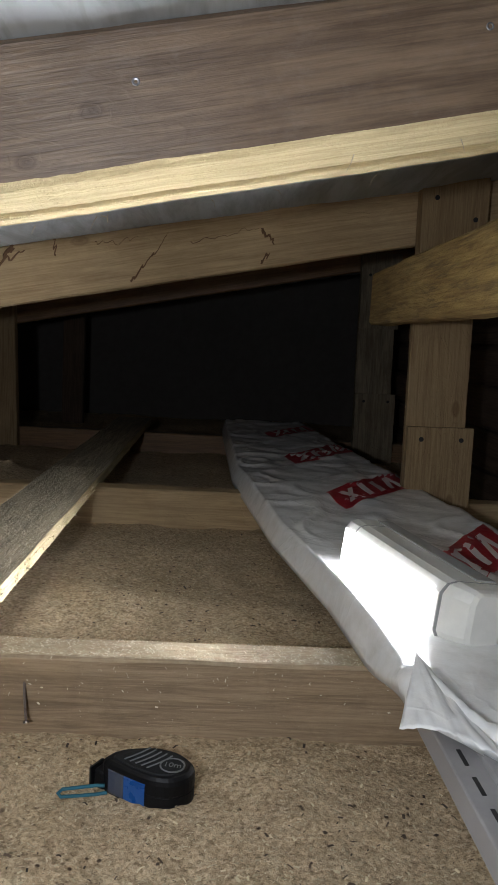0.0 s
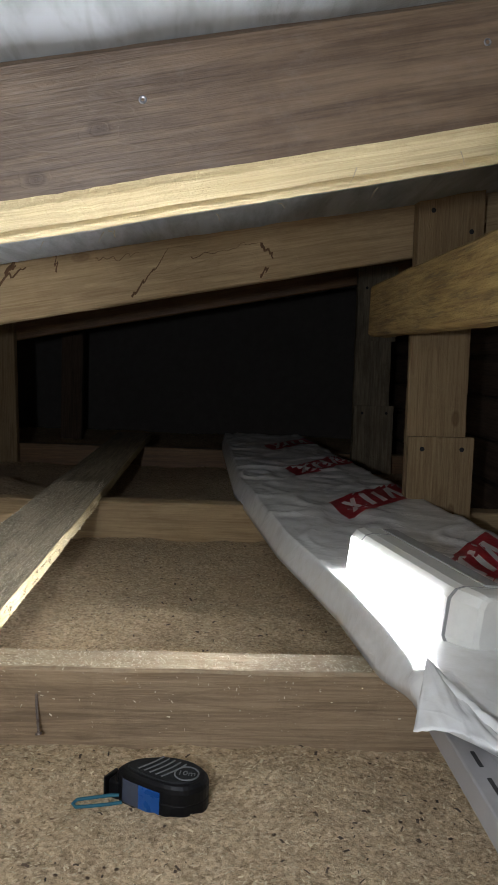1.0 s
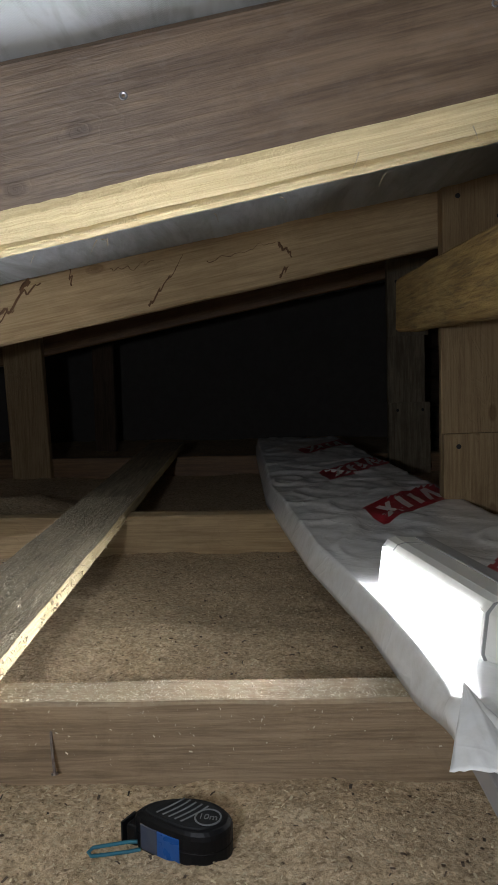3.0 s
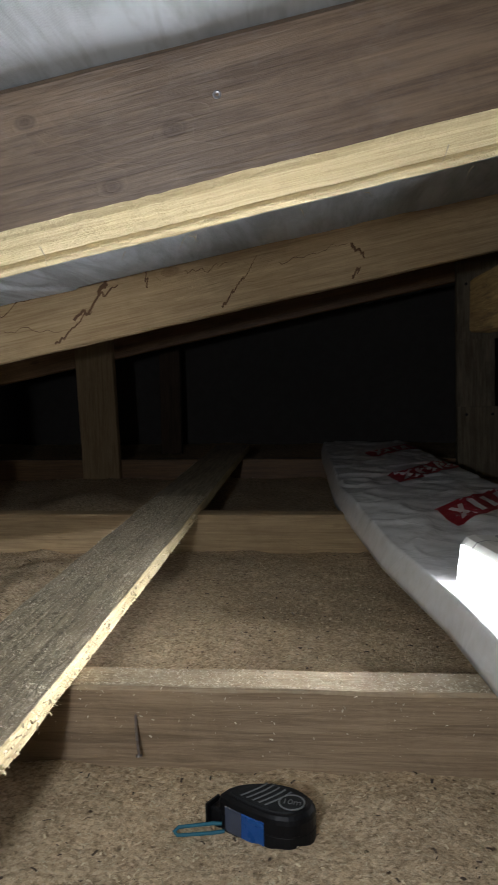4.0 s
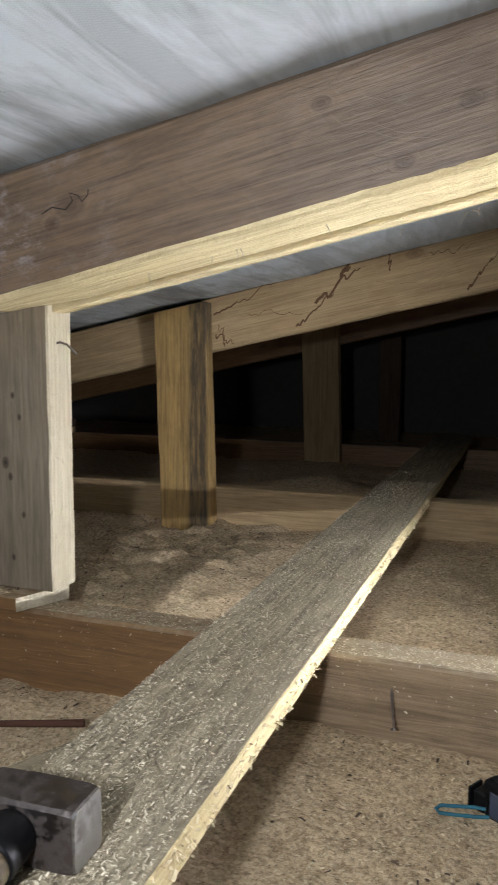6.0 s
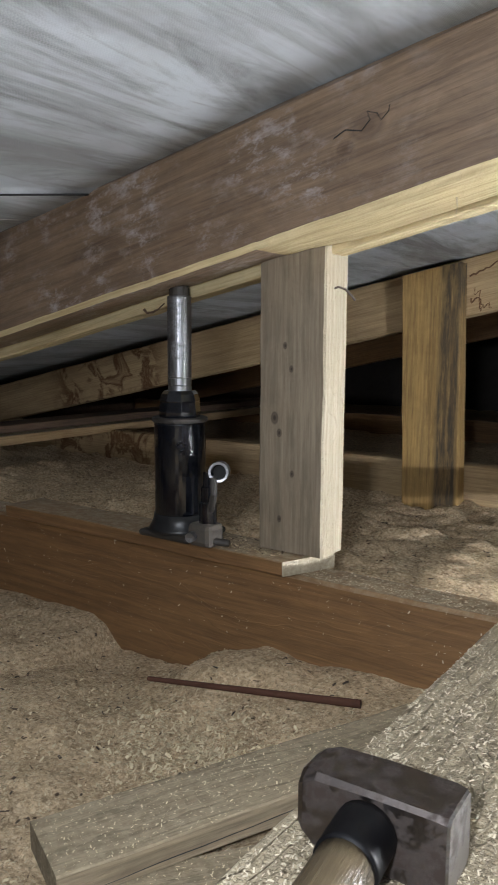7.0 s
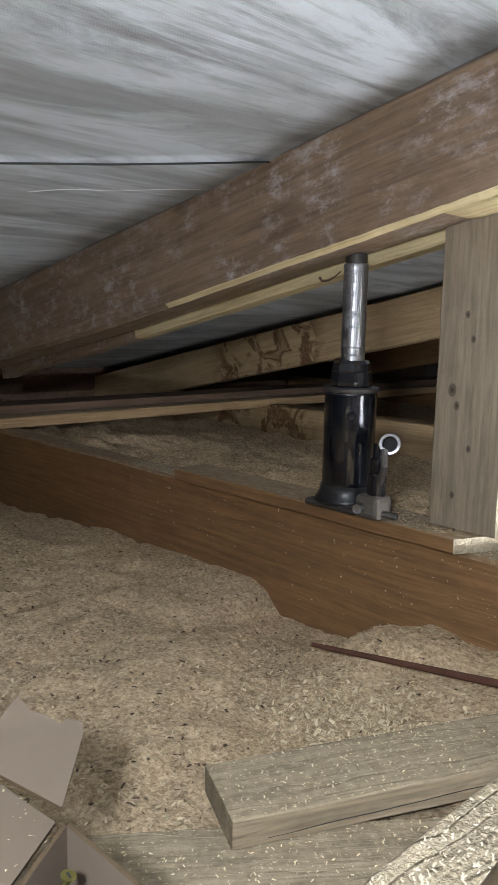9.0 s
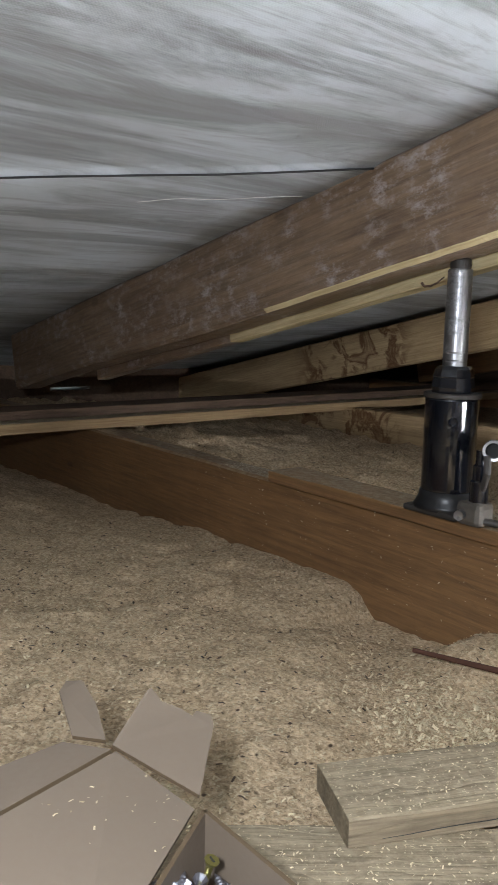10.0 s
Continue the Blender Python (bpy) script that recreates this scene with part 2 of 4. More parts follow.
def chips_material(name, lo, hi):
    m, nt, bsdf = material(name)
    w = Net(nt)
    geo = w.node("ShaderNodeNewGeometry")
    col = w.ramp(geo.outputs["Random Per Island"], [(0.0, lo), (0.25, tuple(0.5 * (a + b) for a, b in zip(lo, hi))), (1.0, hi)])
    w.link(col, bsdf.inputs["Base Color"])
    bsdf.inputs["Roughness"].default_value = 0.8
    return m


def film_material():
    """Wrinkled white polythene."""
    m, nt, bsdf = material("white_polythene")
    w = Net(nt)
    v = w.coords((1, 1, 1), 0)
    a = w.noise(v, 9.0, 6, 0.6, 0.8)
    b = w.noise(v, 40.0, 4, 0.6)
    col = w.mix(w.ramp(b, [(0.4, 0.0), (0.75, 0.5)]), (0.82, 0.82, 0.81), (0.66, 0.64, 0.59))
    w.link(col, bsdf.inputs["Base Color"])
    bsdf.inputs["Roughness"].default_value = 0.24
    crease = w.ramp(w.math("ABSOLUTE", w.math("SUBTRACT", w.noise(v, 7.0, 3, 0.5, 1.0), 0.5)), [(0.0, 1.0), (0.03, 0.55), (0.16, 0.0)])
    relief = w.math("ADD", a, w.math("MULTIPLY", w.noise(v, 30.0, 3, 0.5, 1.0), 0.15))
    w.bump(w.math("ADD", relief, w.math("MULTIPLY", crease, 0.3)), bsdf, 0.006, 0.35)
    return m


def metal_worn(name, base, rust, rough, amount, scale=1.0):
    m, nt, bsdf = material(name)
    w = Net(nt)
    v = w.coords((1, 1, 1), 0)
    a = w.noise(v, 45.0 * scale, 7, 0.7)
    b = w.noise(v, 12.0 * scale, 4, 0.6)
    mask = w.ramp(w.math("ADD", w.math("MULTIPLY", a, 0.6), w.math("MULTIPLY", b, 0.4)), [(0.62 - amount * 0.25, 0.0), (0.72 - amount * 0.25, 1.0)])
    w.link(w.mix(mask, base, rust), bsdf.inputs["Base Color"])
    w.link(w.ramp(mask, [(0.0, rough), (1.0, 0.8)]), bsdf.inputs["Roughness"])
    w.link(w.ramp(mask, [(0.0, 1.0), (1.0, 0.15)]), bsdf.inputs["Metallic"])
    w.bump(a, bsdf, 0.0005, 0.4)
    return m


def glow_material(name, colour, strength):
    m, nt, bsdf = material(name)
    bsdf.inputs["Base Color"].default_value = (0.8, 0.8, 0.8, 1)
    bsdf.inputs["Emission Color"].default_value = (*colour, 1)
    bsdf.inputs["Emission Strength"].default_value = strength
    return m


AGED = wood("aged_brown_timber", (0.245, 0.172, 0.112), (0.165, 0.106, 0.066), (0.070, 0.043, 0.027), 0.40, 0.65, mould=0.9, spec=0.5, grain=0.3, ridge=0.12, streak=0.5, spots=((-0.008, 0.066, 0.014), (-0.085, 0.024, 0.012), (-0.49, 0.088, 0.022), (-0.52, 0.075, 0.012), (-0.16, 0.11, 0.012)))
FRESH = wood("fresh_sawn_pine", (0.66, 0.56, 0.34), (0.57, 0.46, 0.25), (0.34, 0.25, 0.125), 0.85, 0.2, fuzz=1.4, grain=0.3, ridge=0.15, streak=0.4)
PALE = wood("pale_spruce", (0.49, 0.365, 0.21), (0.39, 0.27, 0.14), (0.18, 0.105, 0.05), 0.75, 0.75, grain=0.16, rot=(-2.35, -1.75), streak=0.3)
WARM = wood("warm_spruce", (0.37, 0.265, 0.145), (0.30, 0.20, 0.10), (0.15, 0.08, 0.035), 0.75, 0.9, grain=0.25, streak=0.4)
AMBER = wood("weathered_amber_pine", (0.50, 0.33, 0.13), (0.40, 0.25, 0.09), (0.15, 0.085, 0.035), 0.7, 0.9, black=0.95, band_at=0.078, grain=0.25, streak=0.5)
GREYP = wood("grey_weathered_pine", (0.31, 0.255, 0.185), (0.235, 0.188, 0.13), (0.055, 0.040, 0.030), 0.7, 1.0, black=0.28, grain=0.04, ridge=0.1, streak=0.3, spots=((0.283, 0.042, 0.005), (0.252, 0.052, 0.005), (0.185, 0.026, 0.009), (0.165, 0.034, 0.006), (0.11, 0.055, 0.005), (0.045, 0.035, 0.005)))
CUT_LIT = wood("white_cut_lamplit_pine", (0.50, 0.45, 0.34), (0.43, 0.37, 0.26), (0.26, 0.20, 0.12), 0.8, 0.25, fuzz=1.2, grain=0.15, streak=0.3)
RED = wood("reddish_joist_timber", (0.27, 0.15, 0.066), (0.165, 0.086, 0.036), (0.062, 0.034, 0.018), 0.5, 0.7, dust=0.85, spec=0.45, grain=0.2, streak=0.3)
BROWNJ = wood("brown_joist_timber", (0.36, 0.265, 0.17), (0.27, 0.185, 0.11), (0.115, 0.075, 0.043), 0.65, 0.6, dust=0.9, grain=0.1, ridge=0.1, streak=0.6)
DUSTY = wood("dusty_plank_timber", (0.60, 0.51, 0.36), (0.37, 0.30, 0.20), (0.085, 0.066, 0.044), 0.6, 0.4, dust=0.75, fuzz=2.4, grain=0.8, ridge=0.9, streak=0.7)
OFFCUT = wood("offcut_timber", (0.27, 0.22, 0.148), (0.19, 0.15, 0.096), (0.085, 0.066, 0.042), 0.8, 0.3, dust=0.55, streak=0.6)
PURLIN = wood("rough_sawn_purlin", (0.50, 0.36, 0.15), (0.40, 0.26, 0.09), (0.18, 0.10, 0.04), 0.85, 0.9, black=0.45, fuzz=1.2)
DARKW = wood("dark_boards", (0.14, 0.09, 0.06), (0.10, 0.065, 0.042), (0.04, 0.028, 0.02), 0.85, 0.6)
HANDLE = wood("ash_handle_wood", (0.15, 0.115, 0.068), (0.105, 0.078, 0.046), (0.04, 0.03, 0.02), 0.42, 0.0, grain=0.0, ridge=0.0, streak=0.6)
SAWDUST = sawdust_material()
MEMBRANE = membrane_material()
FILM = film_material()
CHIPS = chips_material("wood_shavings", (0.30, 0.225, 0.13), (0.80, 0.69, 0.47))
# brighter copy of the shavings, with lamplight put into the colour
BRIGHT = chips_material("brightened_flakes", (0.40, 0.33, 0.22), (0.78, 0.70, 0.54))
STAIN = plain("brown_crack_stain", (0.15, 0.078, 0.034), 0.85, spread=0.5, bump=0.0)
RIB_GREY = plain("worn_grey_print", (0.13, 0.135, 0.14), 0.6, spread=0.5, grain=300)
DEBRIS = chips_material("dark_bits", (0.03, 0.022, 0.016), (0.12, 0.08, 0.05))
RED_INK = plain("red_print", (0.42, 0.02, 0.03), 0.4, spread=0.1, bump=0.0)
WHITE_INK = plain("white_print", (0.72, 0.70, 0.67), 0.4, spread=0.05, bump=0.0)
GREY_PVC = plain("grey_profile", (0.32, 0.31, 0.31), 0.5, spread=0.3, grain=25)
SLOT = plain("dark_slot", (0.02, 0.02, 0.02), 0.8, spread=0.1)
LAMP_BODY = plain("off_white_plastic", (0.74, 0.73, 0.68), 0.4, spread=0.1, bump=0.05)
LAMP_GREY = plain("grey_plastic", (0.30, 0.30, 0.29), 0.45, spread=0.1, bump=0.05)
LAMP_LENS = glow_material("lit_lens", (0.95, 0.98, 1.04), LENS_GLOW)
LAMP_EMITTER = glow_material("added_emitter_glow", (0.95, 0.98, 1.04), EMITTER_GLOW)
RUBBER = plain("black_rubber", (0.0045, 0.0045, 0.0055), 0.5, spread=0.3, bump=0.2)
RIBBED = plain("dark_grey_rubber", (0.012, 0.013, 0.014), 0.65, spread=0.3)
RUBBER.node_tree.nodes["Principled BSDF"].inputs["Specular IOR Level"].default_value = 0.2
RIBBED.node_tree.nodes["Principled BSDF"].inputs["Specular IOR Level"].default_value = 0.2
BLUE = plain("blue_label", (0.007, 0.07, 0.27), 0.3, spread=0.15, bump=0.0)
WINDOW = plain("smoky_window", (0.055, 0.065, 0.095), 0.15, spread=0.2, bump=0.0)
CORD = plain("teal_cord", (0.014, 0.115, 0.165), 0.7, spread=0.25)
STEEL = metal_worn("bright_steel", (0.30, 0.30, 0.315), (0.09, 0.085, 0.08), 0.36, 0.42)
BLACK_PAINT = plain("glossy_black_paint", (0.005, 0.006, 0.009), 0.13, spread=0.4, grain=35, bump=0.15, coat=0.6)
SCUFFED = plain("dusty_black_paint", (0.012, 0.012, 0.013), 0.38, spread=0.8, grain=90, bump=0.5)
DUSTY_IRON = plain("dusty_cast_iron", (0.075, 0.064, 0.052), 0.8, spread=0.7, grain=140, bump=0.7)
GREASE = plain("greasy_dusty_iron", (0.032, 0.027, 0.023), 0.6, spread=0.7, grain=120, bump=0.6)
IRON = metal_worn("worn_hammer_iron", (0.13, 0.112, 0.105), (0.034, 0.022, 0.017), 0.36, 0.6, 1.6)
EDGE_STEEL = metal_worn("polished_striking_face", (0.26, 0.25, 0.24), (0.06, 0.045, 0.036), 0.35, 0.55)
RUST = metal_worn("rusty_bar", (0.09, 0.045, 0.03), (0.075, 0.028, 0.015), 0.6, 0.9)
NAIL = metal_worn("nail_steel", (0.25, 0.22, 0.2), (0.12, 0.06, 0.04), 0.45, 0.5)
CARD = plain("brown_cardboard", (0.165, 0.127, 0.092), 0.75, spread=0.06, grain=200, bump=0.1)
# cut edges darker than the card, shade put into their colour
CARD_EDGE = plain("shaded_cardboard_edge", (0.10, 0.066, 0.034), 0.9, spread=0.35, grain=300)
ZINC = plain("grey_screw_steel", (0.34, 0.34, 0.38), 0.35, 0.9, 0.3)
BRASS = plain("yellow_zinc_screw", (0.40, 0.36, 0.12), 0.35, 0.9, 0.2)
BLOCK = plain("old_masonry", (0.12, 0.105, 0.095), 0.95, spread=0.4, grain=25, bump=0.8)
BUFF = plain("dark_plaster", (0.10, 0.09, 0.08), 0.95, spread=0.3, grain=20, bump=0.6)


# ---- mesh helpers ----
def mesh_object(name, bm, mats, parent=None, label="", smooth=False):
    bmesh.ops.recalc_face_normals(bm, faces=bm.faces)
    me = bpy.data.meshes.new(name)
    bm.to_mesh(me)
    bm.free()
    for m in mats if isinstance(mats, (list, tuple)) else [mats]:
        me.materials.append(m)
    if smooth:
        me.polygons.foreach_set("use_smooth", [True] * len(me.polygons))
    ob = new(name, me)
    if parent:
        ob.parent = parent
    if label:
        ob["label"] = label
    return ob


def part(name, bm, mats, parent, label="", smooth=False):
    return mesh_object(name, bm, mats, parent, label, smooth)


def thing(name, at, label, category, group=""):
    ob = new(name)
    ob.empty_display_size = 0.05
    ob.matrix_world = at
    return tagged(ob, label, category, group)


def loft(rings, closed=True):
    """A skin over rings of equally many points, with both ends closed."""
    bm = bmesh.new()
    vs = [[bm.verts.new(p) for p in ring] for ring in rings]
    n = len(rings[0])
    for a, b in zip(vs, vs[1:]):
        for k in range(n if closed else n - 1):
            bm.faces.new((a[k], a[(k + 1) % n], b[(k + 1) % n], b[k]))
    if closed:
        bm.faces.new(vs[0][::-1])
        bm.faces.new(vs[-1])
    return bm


def timber(x0, x1, T, H, seg=40, wob=0.0015, ch=0.003, low=None, high=None, front=None, drop=None, seed=0.0, ends=(0.0, 0.0)):
    """A sawn length along x, y 0 to T, z 0 to H. low, high, front: offsets along its length; ends: skew of the end cuts over y."""
    rings = []
    for k in range(seg + 1):
        f = k / seg
        x = x0 + (x1 - x0) * f
        z0 = low(x) if low else 0.0
        z1 = high(x) if high else H
        y0 = front(x) if front else 0.0
        prof = []
        for y, z in ((ch, 0), (T - ch, 0), (T, ch), (T, H - ch), (T - ch, H), (ch, H), (0, H - ch), (0, ch)):
            zz = z0 + (z / H) * (z1 - z0) + (drop(x) * (y / T) * (1 - z / H) if drop else 0.0)
            e = (ends[0] * (1 - f) + ends[1] * f) * (y / T) if k in (0, seg) or abs(ends[0]) + abs(ends[1]) == 0 else 0
            nx, ny, nz = noise.noise_vector((x * 9 + seed, y * 30 + seed, zz * 30))
            prof.append((x + e + 0.4 * wob * nx, y0 * (1 - y / T) + y + wob * ny, zz + wob * nz))
        rings.append(prof)
    return loft(rings)


def faces_down(bm, index, limit=-0.5):
    bm.normal_update()
    bmesh.ops.recalc_face_normals(bm, faces=bm.faces)
    for f in bm.faces:
        if f.normal.z < limit:
            f.material_index = index
    return bm


def faces_by(bm, index, test):
    bmesh.ops.recalc_face_normals(bm, faces=bm.faces)
    bm.normal_update()
    for f in bm.faces:
        if test(f):
            f.material_index = index
    return bm


def box(x0, y0, z0, x1, y1, z1, bevel=0.0, segs=2):
    bm = bmesh.new()
    bmesh.ops.create_cube(bm, size=1)
    for v in bm.verts:
        v.co = Vector((x0 + (v.co.x + 0.5) * (x1 - x0), y0 + (v.co.y + 0.5) * (y1 - y0), z0 + (v.co.z + 0.5) * (z1 - z0)))
    if bevel:
        bmesh.ops.bevel(bm, geom=bm.edges[:], offset=bevel, segments=segs, affect="EDGES", profile=0.5)
    return bm


def lathe(profile, n=36, centre=(0, 0)):
    """A turned solid round z from (radius, height) pairs."""
    return loft([[(centre[0] + r * math.cos(2 * math.pi * k / n), centre[1] + r * math.sin(2 * math.pi * k / n), z) for k in range(n)] for r, z in profile])


def tube(points, radius, n=10, r_end=None):
    """A round bar along points."""
    pts = [Vector(p) for p in points]
    rings = []
    for k, p in enumerate(pts):
        d = (pts[min(k + 1, len(pts) - 1)] - pts[max(k - 1, 0)]).normalized()
        a = d.orthogonal().normalized() if k == 0 else (a - d * a.dot(d)).normalized()
        b = d.cross(a)
        r = radius if r_end is None else radius + (r_end - radius) * k / (len(pts) - 1)
        rings.append([p + r * (a * math.cos(2 * math.pi * j / n) + b * math.sin(2 * math.pi * j / n)) for j in range(n)])
    return loft(rings)


def join_bm(target, source, matrix=None, index=None):
    if matrix is not None:
        bmesh.ops.transform(source, matrix=matrix, verts=source.verts)
    if index is not None:
        for f in source.faces:
            f.material_index = index
    me = bpy.data.meshes.new("tmp")
    source.to_mesh(me)
    source.free()
    target.from_mesh(me)
    bpy.data.meshes.remove(me)
    return target


def smoothstep(a, b, x):
    t = min(1.0, max(0.0, (x - a) / (b - a)))
    return t * t * (3 - 2 * t)


def lerp_table(table, x):
    if x <= table[0][0]:
        return table[0][1]
    for (a, va), (b, vb) in zip(table, table[1:]):
        if x <= b:
            return va + (vb - va) * (x - a) / (b - a)
    return table[-1][1]


def hill(x, y, cx, cy, sx, sy):
    return math.exp(-((x - cx) / sx) ** 2 - ((y - cy) / sy) ** 2)


# ---- the floor of sawdust between the joists ----
J1, J2, J3 = 0.935, 1.925, 3.16
JOIST_TOP = 0.138


BED = [(-3.2, -0.10), (-2.25, -0.063), (-1.756, -0.040), (-1.3, -0.012), (-1.03, -0.006), (-0.985, -0.016), (-0.955, -0.046), (-0.85, -0.052), (-0.76, -0.026), (-0.71, 0.010), (-0.66, 0.028), (-0.59, 0.021), (-0.5, 0.024), (-0.23, 0.041), (0.0, 0.041), (0.4, 0.038)]


def floor_height(x, y):
    if y < 0.97:
        inner = 0.036 - 0.052 * smoothstep(-0.22, -0.6, x)
        z = inner + (lerp_table(BED, x) - inner) * smoothstep(0.66, 0.90, y)
        z += 0.022 * hill(x, y, -0.72, 0.84, 0.08, 0.07) + 0.045 * hill(x, y, -0.44, 0.21, 0.13, 0.14)
    else:
        f = smoothstep(1.0, 1.9, y)
        z = 0.052
        z += 0.062 * smoothstep(-0.25, -0.6, x) * (1 - f) + 0.012 * hill(x, y, 0.08, 1.36, 0.35, 0.09)
        if y > 2.0:
            z = 0.055 + 0.06 * hill(x, y, -0.60, 2.45, 0.2, 0.16)
    z += 0.013 * noise.noise((x * 4.1, y * 4.1, 0.3)) + 0.007 * noise.noise((x * 13, y * 13, 1.7)) + 0.0035 * noise.noise((x * 41, y * 41, 2.9))
    z += 0.0025 * noise.noise((x * 90, y * 90, 5.1)) + 0.008 * smoothstep(-0.25, -0.5, x) * noise.noise((x * 19, y * 19, 8.0))
    if 0.99 < y < 1.92 and x < -0.2:
        z += smoothstep(-0.3, -0.75, x) * (0.020 * noise.noise((x * 9, y * 11, 6.0)) + 0.030 * abs(noise.noise((x * 12 + y * 9, y * 26 - x * 6, 9.0))) - 0.008)
    return z


def grid(xs, ys, fn):
    bm_me = bpy.data.meshes.new("sheet")
    verts = [(*fn(x, y),) for y in ys for x in xs]
    nx = len(xs)
    faces = [(j * nx + i, j * nx + i + 1, (j + 1) * nx + i + 1, (j + 1) * nx + i) for j in range(len(ys) - 1) for i in range(nx - 1)]
    bm_me.from_pydata(verts, [], faces)
    bm_me.polygons.foreach_set("use_smooth", [True] * len(faces))
    return bm_me


def steps(a, b, d):
    n = max(2, round((b - a) / d) + 1)
    return [a + (b - a) * k / (n - 1) for k in range(n)]


xs = steps(-3.2, -1.4, 0.02)[:-1] + steps(-1.4, 0.7, 0.0085)[:-1] + steps(0.7, 1.3, 0.03)
ys = steps(-1.45, 0.15, 0.04)[:-1] + steps(0.15, 1.05, 0.0085)[:-1] + steps(1.05, 2.0, 0.012)[:-1] + steps(2.0, 4.7, 0.04)
floor_me = grid(xs, ys, lambda x, y: (x, y, floor_height(x, y)))
floor_me.materials.append(SAWDUST)
tagged(new("floor", floor_me), "loose tan sawdust insulation heaped between the joists", "floor", kind="structure")


# ---- the roof membrane ----
def roof_line(y):
    return lerp_table([(-1.5, 0.86), (-0.15, 0.86), (0.88, 0.848), (1.925, 0.806), (3.16, 0.82), (4.7, 0.80)], y)


def membrane_height(x, y):
    z = roof_line(y) + 0.188 * x
    bays = [-1.5, -0.15, 0.90, 1.95, 3.2, 4.7]
    for a, b in zip(bays, bays[1:]):
        if a <= y <= b:
            f = (y - a) / (b - a)
            z -= 0.012 * math.sin(math.pi * f)
    # creases that run from rafter to rafter
    u = x + 0.10 * noise.noise((x * 1.5, y * 2.0, 4.0))
    rest = 1.0 - 0.85 * max(math.exp(-((y - c) / 0.05) ** 2) for c in (-0.165, 0.92, 1.95, 3.185))
    fan = u + 0.35 * (y - 0.88) * (u + 0.78) * smoothstep(0.88, 0.2, y)
    ripple = 0.012 * noise.noise((fan * 5.0, y * 0.9, 0.5)) + 0.0042 * noise.noise((fan * 19.0, y * 1.5, 3.5)) + 0.0012 * noise.noise((fan * 55.0, y * 3.5, 7.5))
    crease = abs(noise.noise((fan * 13.0, y * 0.8, 11.0)))
    ripple += 0.004 * max(0.0, 0.10 - crease) / 0.10 * max(0.0, noise.noise((x * 3, y * 3, 2.0)))
    z += rest * ripple
    lap = -0.944 - 0.46 * (0.88 - y)
    z -= 0.006 * smoothstep(lap + 0.006, lap - 0.002, x) * smoothstep(lap - 0.5, lap - 0.02, x)
    return z


xs = steps(-3.3, -1.8, 0.02)[:-1] + steps(-1.8, 0.5, 0.008)[:-1] + steps(0.5, 1.35, 0.03)
ys = steps(-1.5, 0.1, 0.05)[:-1] + steps(0.1, 2.0, 0.016)[:-1] + steps(2.0, 4.75, 0.06)
mem_me = grid(xs, ys, lambda x, y: (x, y, membrane_height(x, y)))
mem_me.materials.append(MEMBRANE)
membrane = tagged(new("ceiling", mem_me), "greyish white woven roof membrane, creased and water-stained", "ceiling", kind="structure")
# dark cord under the overlap, painting in the shade of its gap
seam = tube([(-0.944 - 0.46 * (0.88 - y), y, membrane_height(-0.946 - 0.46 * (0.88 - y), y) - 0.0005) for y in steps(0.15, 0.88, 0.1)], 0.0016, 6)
stray = [(-1.08 - 0.42 * (0.86 - y) + 0.008 * math.sin(y * 40), y) for y in steps(0.62, 0.86, 0.012)]
part("thread", tube([(x, y, membrane_height(x, y) - 0.003) for x, y in stray], 0.00045, 5), WHITE_INK, membrane, "loose white thread of the weave")
part("lap_edge", seam, SLOT, membrane, "dark cord drawn as the shade along the sheet overlap")


# ---- walls that close the roof space ----
def wall_box(name, b, mat, label):
    ob = mesh_object(name, box(*b), mat)
    return tagged(ob, label, "wall", kind="structure")


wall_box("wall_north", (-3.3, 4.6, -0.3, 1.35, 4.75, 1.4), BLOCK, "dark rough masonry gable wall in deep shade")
# unseen wall added behind the camera to keep the sky's light out
wall_box("wall_south", (-3.3, -1.55, -0.3, 1.35, -1.4, 1.4), BUFF, "unseen dark wall added behind the camera to keep out skylight")
wall_west = bmesh.new()
for b in ((-3.3, -1.4, -0.3, -3.15, 4.6, 0.134), (-3.3, -1.4, 0.147, -3.15, 4.6, 0.9), (-3.3, -1.4, 0.134, -3.15, 1.29, 0.147), (-3.3, 1.47, 0.134, -3.15, 4.6, 0.147)):
    join_bm(wall_west, box(*b))
tagged(mesh_object("backdrop", box(-3.9, 0.6, -0.3, -3.88, 2.4, 0.7), glow_material("pale_daylight", (0.75, 0.95, 1.0), 6.0)), "pale daylight outside the eaves", "backdrop", kind="structure")
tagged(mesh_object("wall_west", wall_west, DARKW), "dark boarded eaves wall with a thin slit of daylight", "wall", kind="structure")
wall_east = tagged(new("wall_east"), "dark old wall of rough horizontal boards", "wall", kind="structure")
# slab added to stop the sky's light showing between the boards
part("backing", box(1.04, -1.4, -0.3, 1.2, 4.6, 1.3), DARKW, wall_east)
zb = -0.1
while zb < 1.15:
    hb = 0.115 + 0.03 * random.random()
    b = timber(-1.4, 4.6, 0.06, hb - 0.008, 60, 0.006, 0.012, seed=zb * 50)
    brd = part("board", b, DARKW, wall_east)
    brd.matrix_local = pose(0.96 + 0.012 * random.random(), 0, zb, 0, 0, 90) @ Matrix.Scale(-1, 4, (0, 1, 0))
    zb += hb


